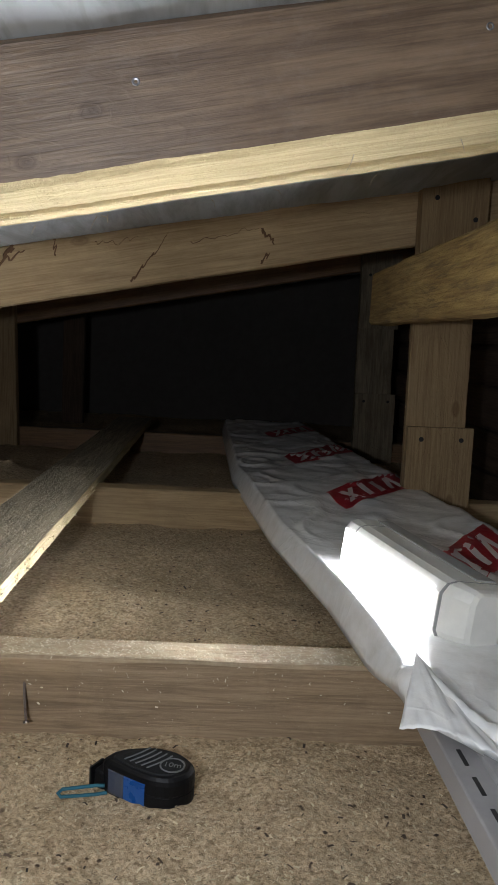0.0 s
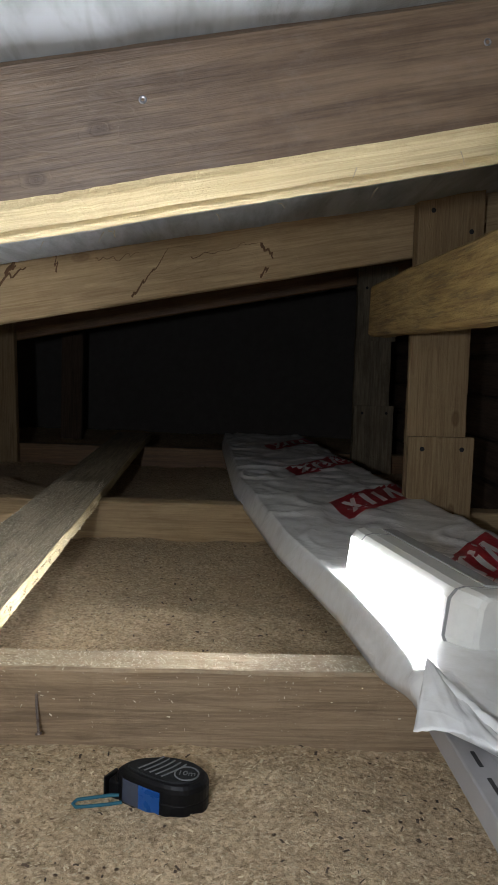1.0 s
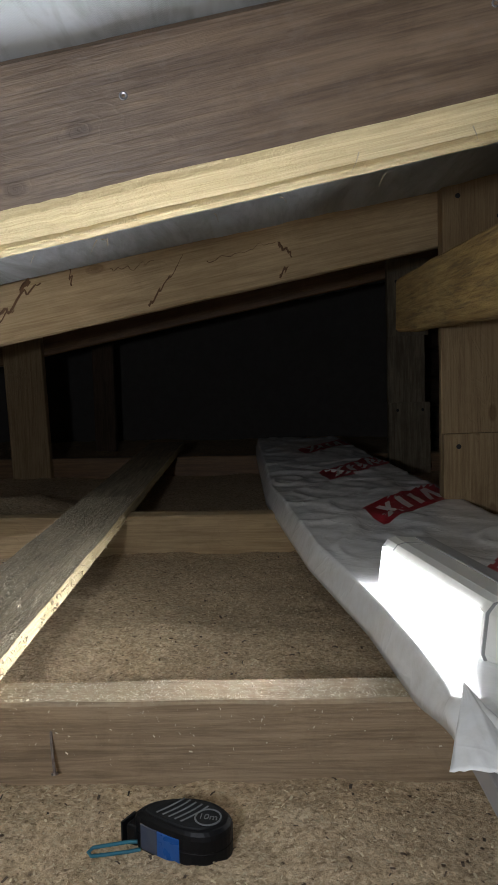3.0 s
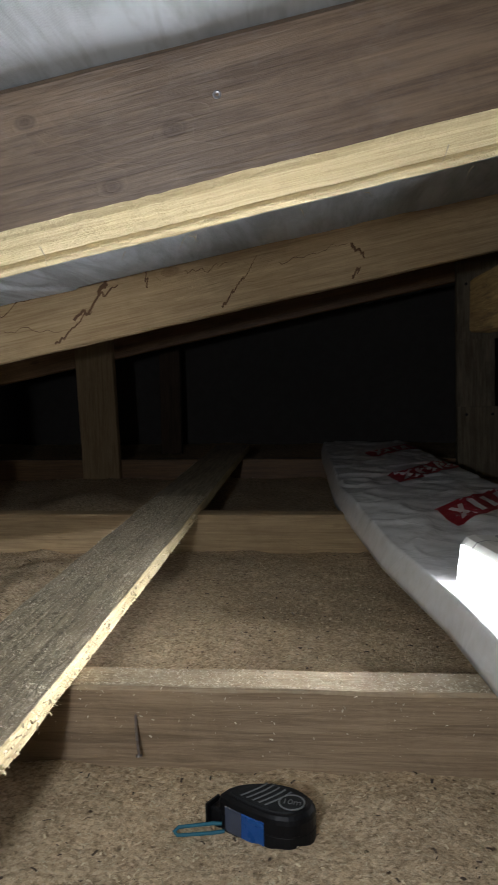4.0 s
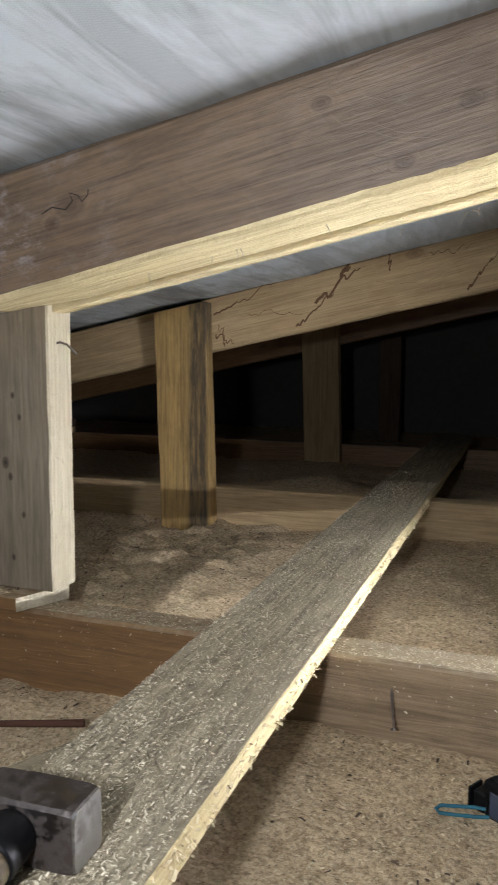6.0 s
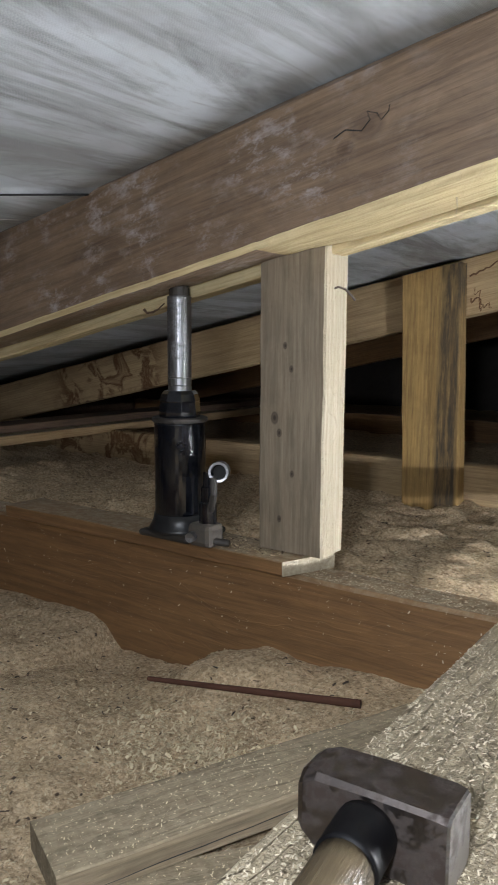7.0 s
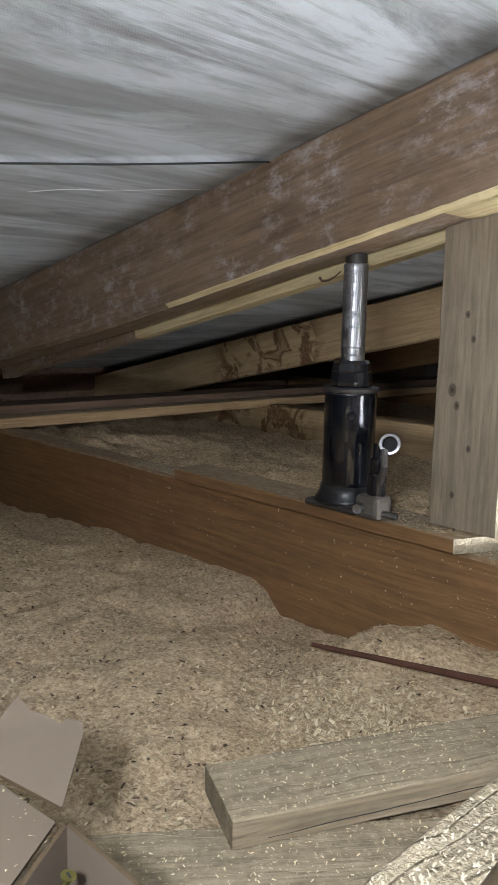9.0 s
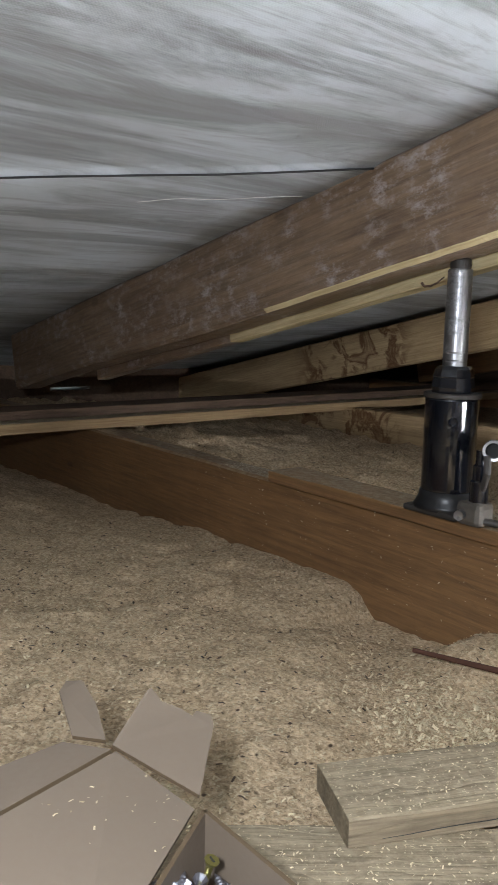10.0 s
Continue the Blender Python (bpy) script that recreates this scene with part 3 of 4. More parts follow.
# ---- rafters ----
def rafter_one():
    at = pose(0, 0.882, 0.698, 0, -math.degrees(math.atan(0.206)), 0)
    t = thing("rafter", at, "aged brown double rafter with a freshly sawn pale underside", "rafter", "rafters")
    ragged = lambda x: 0.018 * smoothstep(-1.3, -2.2, x) + 0.0012 * noise.noise((x * 9, 0, 0)) + 0.0012 * noise.noise((x * 70, 3, 0))
    top = lambda x: 0.147 - 0.018 * x
    b = timber(-2.48, 1.15, 0.083, 0.15, 260, 0.0007, 0.007, low=ragged, high=top, drop=lambda x: -0.011 * smoothstep(-0.70, -0.52, x))
    faces_by(b, 1, lambda f: f.normal.z < -0.25 and (f.calc_center_median().x > -0.67 or (f.normal.y < -0.3 and f.calc_center_median().x > -1.22)))
    part("front_board", b, [AGED, FRESH], t)
    lower = lambda x: -0.015 + 0.0012 * noise.noise((x * 9, 5, 0)) + 0.001 * noise.noise((x * 70, 8, 0))  + 0.006 * smoothstep(-1.0, -2.2, x)
    b = timber(-2.08, 1.15, 0.034, 0.15, 240, 0.0007, 0.002, low=lower, high=lambda x: top(x) - 0.004)
    faces_by(b, 1, lambda f: (f.normal.z < -0.5 or f.normal.y < -0.5) and f.calc_center_median().x > -1.45)
    bb = part("back_board", b, [AGED, FRESH], t, "pale fresh-sawn board nailed behind the old one")
    bb.matrix_local = pose(0, 0.0845, 0)
    # long splits in the underside
    for xa, ya, ln in ((-0.60, 0.050, 0.75), (0.06, 0.062, 0.85), (-0.05, 0.024, 0.28), (0.42, 0.034, 0.35), (-0.32, 0.070, 0.22)):
        sp = tube([(xa + ln * k / 24, ya + 0.003 * noise.noise((k * 0.4, xa, 1)), ragged(xa + ln * k / 24) - 0.0001) for k in range(25)], 0.0013, 5, 0.0006)
        part("split", sp, SLOT, t, "dark split in the wood")
    srng = random.Random(11)
    for k in range(16):
        x = -0.48 + 0.98 * srng.random()
        y = srng.choice((0.020, 0.118)) + 0.004 * srng.random()
        ln = 0.006 + 0.014 * srng.random() ** 2
        tip = (x + srng.uniform(-1, 1) * ln, y - 0.3 * ln, -0.022 - 0.7 * ln)
        part("splinter", tube([(x, y, -0.012 if y < 0.06 else -0.019), (0.5 * (x + tip[0]) + 0.001, y, -0.018 - 0.3 * ln), tip], 0.0007, 5, 0.0002), CUT_LIT, t)
    part("bark_curl", tube([(-0.911, 0.053, -0.017), (-0.907, 0.053, -0.023), (-0.895, 0.053, -0.025), (-0.882, 0.053, -0.023), (-0.87, 0.053, -0.018)], 0.0022, 7, 0.0010), DARKW, t, "dark curl of bark hanging from the underside")
    part("knot_crack", tube([(x, -0.0003, z) for x, y, z in [(-0.532, 0.0, 0.09), (-0.516, 0.0, 0.094), (-0.497, 0.0, 0.086), (-0.485, 0.0, 0.094), (-0.487, 0.0, 0.104), (-0.476, 0.0, 0.098), (-0.472, 0.0, 0.089), (-0.462, 0.0, 0.095), (-0.46, 0.0, 0.101)]], 0.0008, 6, 0.0005), SLOT, t, "winding crack across a knot")
    for x, z in ((0.0425, 0.0872), (0.417, 0.0907)):
        sc = lathe([(0.0046, 0), (0.0046, 0.0006), (0.0034, 0.0011), (0.0014, 0.0005)], 14)
        s_ob = part("screw_head", sc, STEEL, t, "countersunk steel screw head")
        s_ob.matrix_local = pose(x, 0.0005, z, 90, 0, 0)
    return t


def rafter(y, z, slope, x0, x1, T, H, mat, label, seed):
    t = thing("rafter", pose(0, y, z, 0, -math.degrees(math.atan(slope)), 0), label, "rafter", "rafters")
    part("board", timber(x0, x1, T, H, 120, 0.0015, 0.004, seed=seed), mat, t)
    return t


rafter_one()
second = rafter(1.925, 0.668, 0.202, -3.27, 1.15, 0.05, 0.139, PALE, "pale spruce rafter with brown insect tracks and cracks", 3.0)
for k, (xa, za, xb, zb, r) in enumerate((
    (-0.745, 0.094, -0.554, 0.141, 0.0022),
    (-0.528, 0.016, -0.416, 0.077, 0.0026),
    (-0.464, 0.067, -0.338, 0.125, 0.0036),
    (-0.649, 0.077, -0.425, 0.04, 0.001),
    (-0.749, 0.043, -0.705, 0.007, 0.002),
    (-0.729, 0.008, -0.739, 0.064, 0.0015),
    (-0.099, 0.016, -0.039, 0.066, 0.0022),
    (-0.039, 0.066, 0.024, 0.13, 0.0012),
    (-0.172, 0.115, -0.061, 0.119, 0.001),
    (0.058, 0.085, 0.226, 0.091, 0.0011),
    (0.233, 0.09, 0.259, 0.052, 0.0034),
    (-0.271, 0.097, -0.265, 0.142, 0.0016),
    (-0.39, 0.119, -0.363, 0.132, 0.0045),
    (0.222, 0.016, 0.245, 0.032, 0.002),
)):
    pts = []
    for j in range(23):
        f = j / 22
        off = 0.024 * min(1.0, 8 * f * (1 - f)) * noise.noise((f * 4.5, k * 3.1, 2)) + 0.009 * noise.noise((f * 13, k * 2.3, 5))
        pts.append((xa + (xb - xa) * f + 0.6 * off, 0.0004, za + (zb - za) * f + off))
    part("crack", tube(pts, r * 1.15, 6, r * 0.5), STAIN, second, "dark brown drying crack")
# brown wood here puts the far bay's shade into the colour
rafter(3.16, 0.700, 0.205, -2.8, 1.15, 0.05, 0.118, RED, "far rafter in darker brown to deepen its shade", 8.0)
rafter(-0.19, 0.715, 0.206, -2.6, 1.15, 0.05, 0.138, AGED, "aged brown rafter behind the camera", 12.0)


# ---- joists ----
def joist(y, mat, label, x0=-3.1, x1=1.2, top=JOIST_TOP, T=0.062, seed=0.0):
    t = thing("joist", pose(0, y, -0.14), label, "joist", "joists")
    part("beam", timber(x0, x1, T, top + 0.14, 140, 0.0018, 0.004, seed=seed), mat, t)
    return t


nearest = thing("joist", pose(0, J1, -0.14), "reddish brown ceiling joist half buried in sawdust", "joist", "joists")
part("beam", timber(-3.1, -0.26, 0.062, JOIST_TOP + 0.14, 110, 0.0018, 0.005, seed=1.0), RED, nearest)
part("beam", timber(-0.26, 1.2, 0.062, JOIST_TOP + 0.14, 60, 0.0015, 0.004, seed=2.0), BROWNJ, nearest, "dusty brown stretch of the joist")
joist(J2, PALE, "pale ceiling joist with brown cracks between sawdust beds", top=0.148, seed=5.0)
# red-brown wood adds shade to this far joist's colour
joist(J3, RED, "far ceiling joist in darker brown to deepen its shade", top=0.135, seed=9.0)
joist(-0.06, RED, "brown ceiling joist half buried in sawdust", top=0.07, seed=14.0)


# ---- posts ----
def post(at, W, T, H, mats, label, slope=0.0, lean=0.0, group="posts"):
    """An upright: its length is local x, so that the grain runs up it."""
    t = thing("post", at, label, "post", group)
    rings = []
    n = 40
    for k in range(n + 1):
        f = k / n
        prof = []
        ch = 0.0025
        for a, b in ((ch, 0), (W - ch, 0), (W, ch), (W, T - ch), (W - ch, T), (ch, T), (0, T - ch), (0, ch)):
            h = (H + slope * a) * f
            e = noise.noise_vector((h * 14, a * 40, b * 40 + at.translation.x * 7))
            prof.append((h, b + 0.001 * e.y, a + lean * f + 0.0012 * e.x))
        rings.append(prof)
    b = loft(rings)
    bmesh.ops.recalc_face_normals(b, faces=b.faces)
    b.normal_update()
    # ends and the lamp's side take paler wood, lamplight put into its colour
    if len(mats) > 1:
        for f in b.faces:
            if f.normal.z > 0.6 or abs(f.normal.x) > 0.6:
                f.material_index = 1
    ob = part("shaft", b, mats, t)
    # local x up, local z along world x
    ob.matrix_local = Matrix(((0, 0, 1, 0), (0, 1, 0, 0), (1, 0, 0, 0), (0, 0, 0, 1)))
    return t


prop = post(pose(-0.690, 0.953, 0.162), 0.103, 0.058, 0.396, [GREYP, CUT_LIT], "grey weathered prop wedged under the rafter, sawn edge paler with lamplight", 0.21)
bent = tube([(0.098, 0.022, 0.356), (0.108, 0.024, 0.359), (0.116, 0.028, 0.356), (0.123, 0.034, 0.347), (0.125, 0.038, 0.342)], 0.0016, 8)
part("bent_nail", bent, NAIL, prop, "bent steel nail sticking out of the edge")
post(pose(-0.888, 1.880, 0.03), 0.150, 0.044, 0.588, [AMBER], "amber pine post with black stains, screwed to the rafter", 0.17, -0.018)
post(pose(-0.838, 3.112, 0.05), 0.155, 0.045, 0.60, [WARM], "spruce post in shade beside a joist", 0.15, -0.02)
# dark wood carries the deep shade of this far post
post(pose(-0.70, 4.05, 0.05), 0.11, 0.045, 0.62, [DARKW], "far post in dark wood to deepen its shade", 0.15)


def upright(at, H, cleat, mat, group="uprights"):
    """A board nailed to rafter and joist, with a short cleat at its foot and at its head."""
    t = post(at, 0.150, 0.025, H, [mat], "spruce upright board with a cleat screwed over its foot", group=group)
    for z0, z1, w in ((0.0, cleat, 0.165), (H - 0.30, H, 0.16)):
        rings = [[(z0 + (z1 - z0) * k / 8, y, x) for y, x in ((0, 0), (0, w), (-0.02, w), (-0.02, 0))] for k in range(9)]
        c = part("cleat", loft(rings), mat, t)
        c.matrix_local = Matrix(((0, 0, 1, 0), (0, 1, 0, -0.001), (1, 0, 0, 0), (0, 0, 0, 1)))
        for x in (0.035, w - 0.03):
            s = lathe([(0.006, 0), (0.006, 0.001), (0.002, 0.0015)], 10)
            so = part("screw_head", s, SLOT, t, "dark screw head")
            so.matrix_local = pose(x, -0.0212, (z1 - 0.03) if z0 == 0 else z1 - 0.07 - 0.5 * x, 90, 0, 0)
    return t


upright(pose(0.600, 1.895, 0.06, 0, -1.0, 0), 0.92, 0.285, WARM)
# duller wood than the nearer upright, with the shade in its colour
upright(pose(0.690, 3.125, 0.06, 0, -1.0, 0), 0.85, 0.285, OFFCUT)

purlin = thing("purlin", pose(0.502, 0.0, 0.590, 0, 0, 90), "rough sawn yellow purlin with a furry face beside the uprights", "beam")
# ends short, its shape standing in for the darkness further back
part("beam", timber(0.62, 1.99, 0.055, 0.132, 120, 0.003, 0.006, seed=21.0), PURLIN, purlin).matrix_local = Matrix.Scale(-1, 4, (0, 1, 0))


# ---- loose boards ----
def board(name, at, L, T, H, mats, label, category="plank", wob=0.0015, group="", down=None, seed=0.0, ends=(0, 0)):
    t = thing(name, at, label, category, group)
    b = timber(0, L, T, H, max(12, int(L * 60)), wob, min(0.003, H * 0.06), seed=seed, ends=ends)
    if len(mats) > 1:
        faces_by(b, 1, down)
    part("wood", b, mats, t)
    return t


# the long plank: local x runs away from the camera
# its edge towards the lamp is painted paler, as if lit
plank = board("plank", pose(-0.172, -0.45, 0.1395, 0, 0, 90), 3.9, 0.148, 0.026, [DUSTY, FRESH], "long dusty plank across the joists with a pale lamplit sawn edge", down=lambda f: f.normal.y < -0.6, wob=0.0022, seed=4.0)
packer = board("packer", pose(-1.215, 0.916, 0.1395), 0.59, 0.080, 0.0205, [RED, CUT_LIT], "thin reddish packing board on the joist with a white cut end", down=lambda f: f.normal.x > 0.5, seed=6.0, ends=(0.0, 0.035))
offcut = board("offcut", pose(-0.521, 0.446, 0.0145, 0, 0, 66), 0.45, 0.081, 0.0265, [OFFCUT], "pale square timber offcut lying in the sawdust", "timber", seed=7.0)
part("crack", tube([(0.03 + 0.38 * k / 16, -0.0004, 0.006 + 0.010 * k / 16 + 0.001 * noise.noise((k * 0.6, 0, 4))) for k in range(17)], 0.0004, 5), SLOT, offcut, "long dark drying crack")
low_board = board("board", pose(-0.586, 0.144, -0.008, 0, 0, 53), 0.7, 0.16, 0.022, [OFFCUT], "sawdust-strewn board lying flat on the floor", seed=8.5)
board("eave_board", pose(-2.0, 0.55, 0.139, 0, 0, 90), 2.6, 0.15, 0.028, [DUSTY, WARM], "dusty orange-edged board across the joists by the eaves", down=lambda f: f.normal.y < -0.6, group="eave boards", seed=15.0)
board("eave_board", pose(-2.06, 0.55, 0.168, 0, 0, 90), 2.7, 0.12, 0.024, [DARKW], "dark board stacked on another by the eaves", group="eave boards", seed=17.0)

rod = thing("rod", pose(0, 0, 0), "thin rusty steel bar lying on the sawdust", "bar")
part("bar", tube([(-0.72 + 0.256 * k / 12, 0.757 + 0.080 * k / 12, 0.030 + 0.010 * k / 12) for k in range(13)], 0.0030, 10, 0.0052), RUST, rod)

nail = thing("nail", pose(-0.096, J1, 0.110), "rusty nail driven aslant into the joist", "nail")
part("shank", tube([(0, 0.006, 0.004), (0.003, -0.006, -0.018), (0.008, -0.016, -0.048)], 0.0017, 8), NAIL, nail)
part("head", tube([(0.0078, -0.0158, -0.047), (0.0083, -0.0166, -0.0495)], 0.0038, 10), NAIL, nail)


# ---- the wrapped package on the joists ----
LEFT = [(0.35, 0.345), (0.60, 0.335), (0.70, 0.313), (0.774, 0.330), (0.947, 0.322), (1.129, 0.303), (1.467, 0.243), (2.10, 0.175), (3.10, 0.150), (3.5, 0.15)]
RIGHT = [(0.45, 0.70), (1.0, 0.705), (1.515, 0.695), (2.06, 0.645), (2.564, 0.585), (3.2, 0.52), (3.5, 0.49)]
PACK1 = 3.30


def torn_at(x):
    """How near the ragged end of the film comes."""
    z = lerp_table([(0.30, 0.745), (0.337, 0.73), (0.362, 0.70), (0.40, 0.665), (0.45, 0.58), (0.52, 0.42), (0.70, 0.36)], x)
    return z + 0.006 * noise.noise((x * 60, 1, 1)) + 0.004 * noise.noise((x * 170, 4, 1))


def pack_top(u, y):
    """A point on the top of the package: u 0 to 1 from its left edge to its right."""
    a, b = lerp_table(LEFT, y), lerp_table(RIGHT, y)
    x = a + (b - a) * u
    edge = min(u, 1 - u)
    calm = 1 - 0.85 * smoothstep(0.55, 0.3, u) * smoothstep(0.80, 0.90, y) * smoothstep(1.5, 1.3, y)
    base = 0.142 + 0.042 * smoothstep(0.95, 0.76, y)
    z = base + (0.191 - base) * smoothstep(-0.015, 0.04, edge)
    wr = noise.noise((x * 6, y * 3.0, 0.2)) * 0.008 + noise.noise((x * 16 + y * 9, y * 12, 3.2)) * 0.003 + 0.0012 * noise.noise((x * 40 - y * 20, y * 36, 5))
    fold = abs(noise.noise((x * 7 - y * 3.5, y * 5 + x * 3, 8.2)))
    wr += (0.006 + 0.010 * smoothstep(0.98, 0.82, y)) * max(0.0, 0.15 - fold) / 0.15
    wr += smoothstep(0.95, 0.78, y) * 0.006 * noise.noise((x * 9, y * 7, 2.2))
    z -= 0.008 * smoothstep(0.06, 0.0, y - torn_at(x))
    return (x, y, z + calm * wr * smoothstep(0, 0.1, edge + 0.03))


pack = thing("package", pose(0, 0, 0), "long package in creased white polythene with red print, torn open", "package")
COLS = [lerp_table([(0, 0.0), (0.35, 0.16), (1, 1.0)], k / 60) for k in range(61)]
starts = [torn_at(0.313 + 0.385 * u) for u in COLS]
rings = []
for f in steps(0.0, 1.0, 0.004):
    ring = [pack_top(u, a + (PACK1 - a) * f) for u, a in zip(COLS, starts)]
    low = [(x, y, 0.1402 + 0.034 * smoothstep(0.95, 0.76, y)) for x, y, z in ring[::-6]]
    rings.append(ring + low)
part("wrap", loft(rings), FILM, pack, smooth=True)


def pack_patch(corners, lift, mat, name, n=14, label=""):
    """A printed patch on the wrap between four (u, y) corners."""
    vs = []
    for j in range(n + 1):
        for i in range(n + 1):
            f, g = i / n, j / n
            u = (1 - g) * ((1 - f) * corners[0][0] + f * corners[1][0]) + g * ((1 - f) * corners[3][0] + f * corners[2][0])
            y = (1 - g) * ((1 - f) * corners[0][1] + f * corners[1][1]) + g * ((1 - f) * corners[3][1] + f * corners[2][1])
            x, yy, z = pack_top(u, y)
            vs.append((x, yy, z + lift))
    bm = bmesh.new()
    bv = [bm.verts.new(p) for p in vs]
    for j in range(n):
        for i in range(n):
            k = j * (n + 1) + i
            bm.faces.new((bv[k], bv[k + 1], bv[k + n + 2], bv[k + n + 1]))
    return part(name, bm, mat, pack, label, smooth=True)


for yb in (0.70, 1.21, 1.80, 2.36, 2.90):
    c = [(0.40, yb - 0.18), (0.96, yb + 0.12), (0.98, yb + 0.32), (0.37, yb - 0.05)]
    pack_patch(c, 0.0011, RED_INK, "printed_band", label="red printed band")

    def inside(f, g):
        u = (1 - g) * ((1 - f) * c[0][0] + f * c[1][0]) + g * ((1 - f) * c[3][0] + f * c[2][0])
        y = (1 - g) * ((1 - f) * c[0][1] + f * c[1][1]) + g * ((1 - f) * c[3][1] + f * c[2][1])
        return (u, y)

    # plain white slanted bars within the band
    for f0, f1, f2, f3 in ((0.10, 0.16, 0.30, 0.24), (0.25, 0.31, 0.17, 0.11), (0.36, 0.43, 0.43, 0.36), (0.52, 0.59, 0.59, 0.52), (0.66, 0.72, 0.79, 0.73), (0.80, 0.86, 0.80, 0.74)):
        pack_patch([inside(f0, 0.16), inside(f1, 0.16), inside(f2, 0.84), inside(f3, 0.84)], 0.0020, WHITE_INK, "printed_bar", 5)

# torn lip of film folded over at the open end
apex, tip, heel = Vector((0.350, 0.815, 0.212)), Vector((0.306, 0.700, 0.186)), Vector((0.392, 0.655, 0.182))
rings = []
for k in range(25):
    f = k / 24
    ring = []
    for j in range(25):
        g = j / 24
        p = apex.lerp(tip.lerp(heel, g), f)
        p.z += 0.018 * math.sin(math.pi * g) * f * (1 - 0.4 * f) + 0.005 * noise.noise((g * 5, f * 4, 6.0)) * f + 0.0022 * noise.noise((g * 14, f * 5, 9.0)) * f
        p.y += f * f * (0.010 * noise.noise((g * 7, 2, 2)) + 0.005 * noise.noise((g * 19, 5, 2)))
        ring.append(p)
    rings.append(ring)
lip = part("torn_flap", loft(rings, closed=False), FILM, pack, "crumpled torn lip of the polythene", smooth=True)
lip.modifiers.new("thickness", "SOLIDIFY").thickness = 0.0006
# slotted profiles that stick out of the wrap
for k, (xo, zo) in enumerate(((0.348, 0.1405), (0.420, 0.1415), (0.494, 0.1405), (0.568, 0.1415))):
    pr = bmesh.new()
    join_bm(pr, box(xo, 0.10, zo, xo + 0.068, 0.90, zo + 0.026, 0.002))
    join_bm(pr, box(xo + 0.030, 0.10, zo + 0.0262, xo + 0.066, 0.90, zo + 0.034, 0.0015))
    prof = part("profile", pr, GREY_PVC, pack, "grey plastic profile with dark slots")
    for y in steps(0.14, 0.674, 0.0445):
        part("slot", box(xo + 0.013, y, zo + 0.0255, xo + 0.0168, y + 0.026, zo + 0.0268), SLOT, prof)


# ---- the work lamp ----
def work_lamp():
    ang = math.degrees(math.atan2(0.2035, 0.979))
    t = thing("work_lamp", pose(0.391, 0.914, 0.190, 0, 0, ang) @ pose(0, 0, 0, 0, 6, 0), "switched-on off-white battery work lamp lying on the package", "lamp")
    W, H, L = 0.096, 0.072, 0.312

    def section(y, xa=0.0, xb=1.0, s=1.0):
        pts = ((0.004, 0.010), (0.008, 0.003), (0.016, 0.0), (W - 0.016, 0.0), (W - 0.005, 0.004), (W, 0.014), (W, H - 0.018), (W - 0.006, H - 0.006), (W - 0.016, H), (0.024, H), (0.012, H - 0.004), (0.004, H - 0.016))
        return [(W * xa + x * (xb - xa), y, H / 2 + (z - H / 2) * s) for x, z in pts]

    nose = ((-0.036, 0.34, 0.74, 0.84), (-0.033, 0.27, 0.80, 0.91), (-0.026, 0.20, 0.87, 0.96), (-0.014, 0.10, 0.96, 0.99), (0.0, 0.02, 1.0, 1.0), (0.012, 0.0, 1.0, 1.0))
    rings = [section(*n) for n in nose] + [section(0.045), section(L - 0.045)] + [section(L - y, a, b, c) for y, a, b, c in nose[:3:-1]] + [section(L, 0.06, 0.96, 0.9)]
    part("body", loft(rings), LAMP_BODY, t)
    for ya, yb in ((-0.0035, -0.0015), (L - 0.043, L - 0.040)):
        part("seam", loft([section(ya, -0.004, 1.004, 1.008), section(yb, -0.004, 1.004, 1.008)]), LAMP_GREY, t)
    part("lens", box(0.0005, 0.012, 0.003, 0.0045, L - 0.012, H - 0.014, 0.001), LAMP_LENS, t, "glaring white lit lens")
    # emitters added low in the lens; fins and hoods added to cut their light
    for k in range(8):
        y = 0.051 + 0.030 * k
        part("added_emitter", box(-0.0015, y - 0.004, 0.002, 0.0004, y + 0.004, 0.0150), LAMP_EMITTER, t, "dazzling emitter added for the lamp's light")
        if k % 2:
            part("hood", box(-0.0075, y - 0.0142, 0.0157, 0.0004, y + 0.0142, 0.0169), LAMP_BODY, t)
    for k in range(9):
        y = 0.036 + 0.030 * k
        part("reflector_fin", box(-0.0075, y - 0.0007, 0.000, 0.0004, y + 0.0007, 0.0238), LAMP_BODY, t)
    part("back_strip", box(W - 0.040, 0.004, H - 0.002, W - 0.014, L - 0.004, H + 0.002, 0.001), LAMP_GREY, t, "grey strip along the back")
    part("end_strip", box(W - 0.034, -0.0325, 0.008, W - 0.029, -0.024, H - 0.008, 0.001), LAMP_GREY, t)
    part("foot", box(0.010, 0.01, -0.004, 0.030, L - 0.01, 0.003), LAMP_GREY, t)
    return t


work_lamp()


# ---- the tape measure ----
def rounded(points, times=2):
    """Cuts the corners of a closed outline."""
    for _ in range(times):
        points = [(a[0] * (1 - f) + b[0] * f, a[1] * (1 - f) + b[1] * f) for a, b in zip(points, points[1:] + points[:1]) for f in (0.22, 0.78)]
    return points


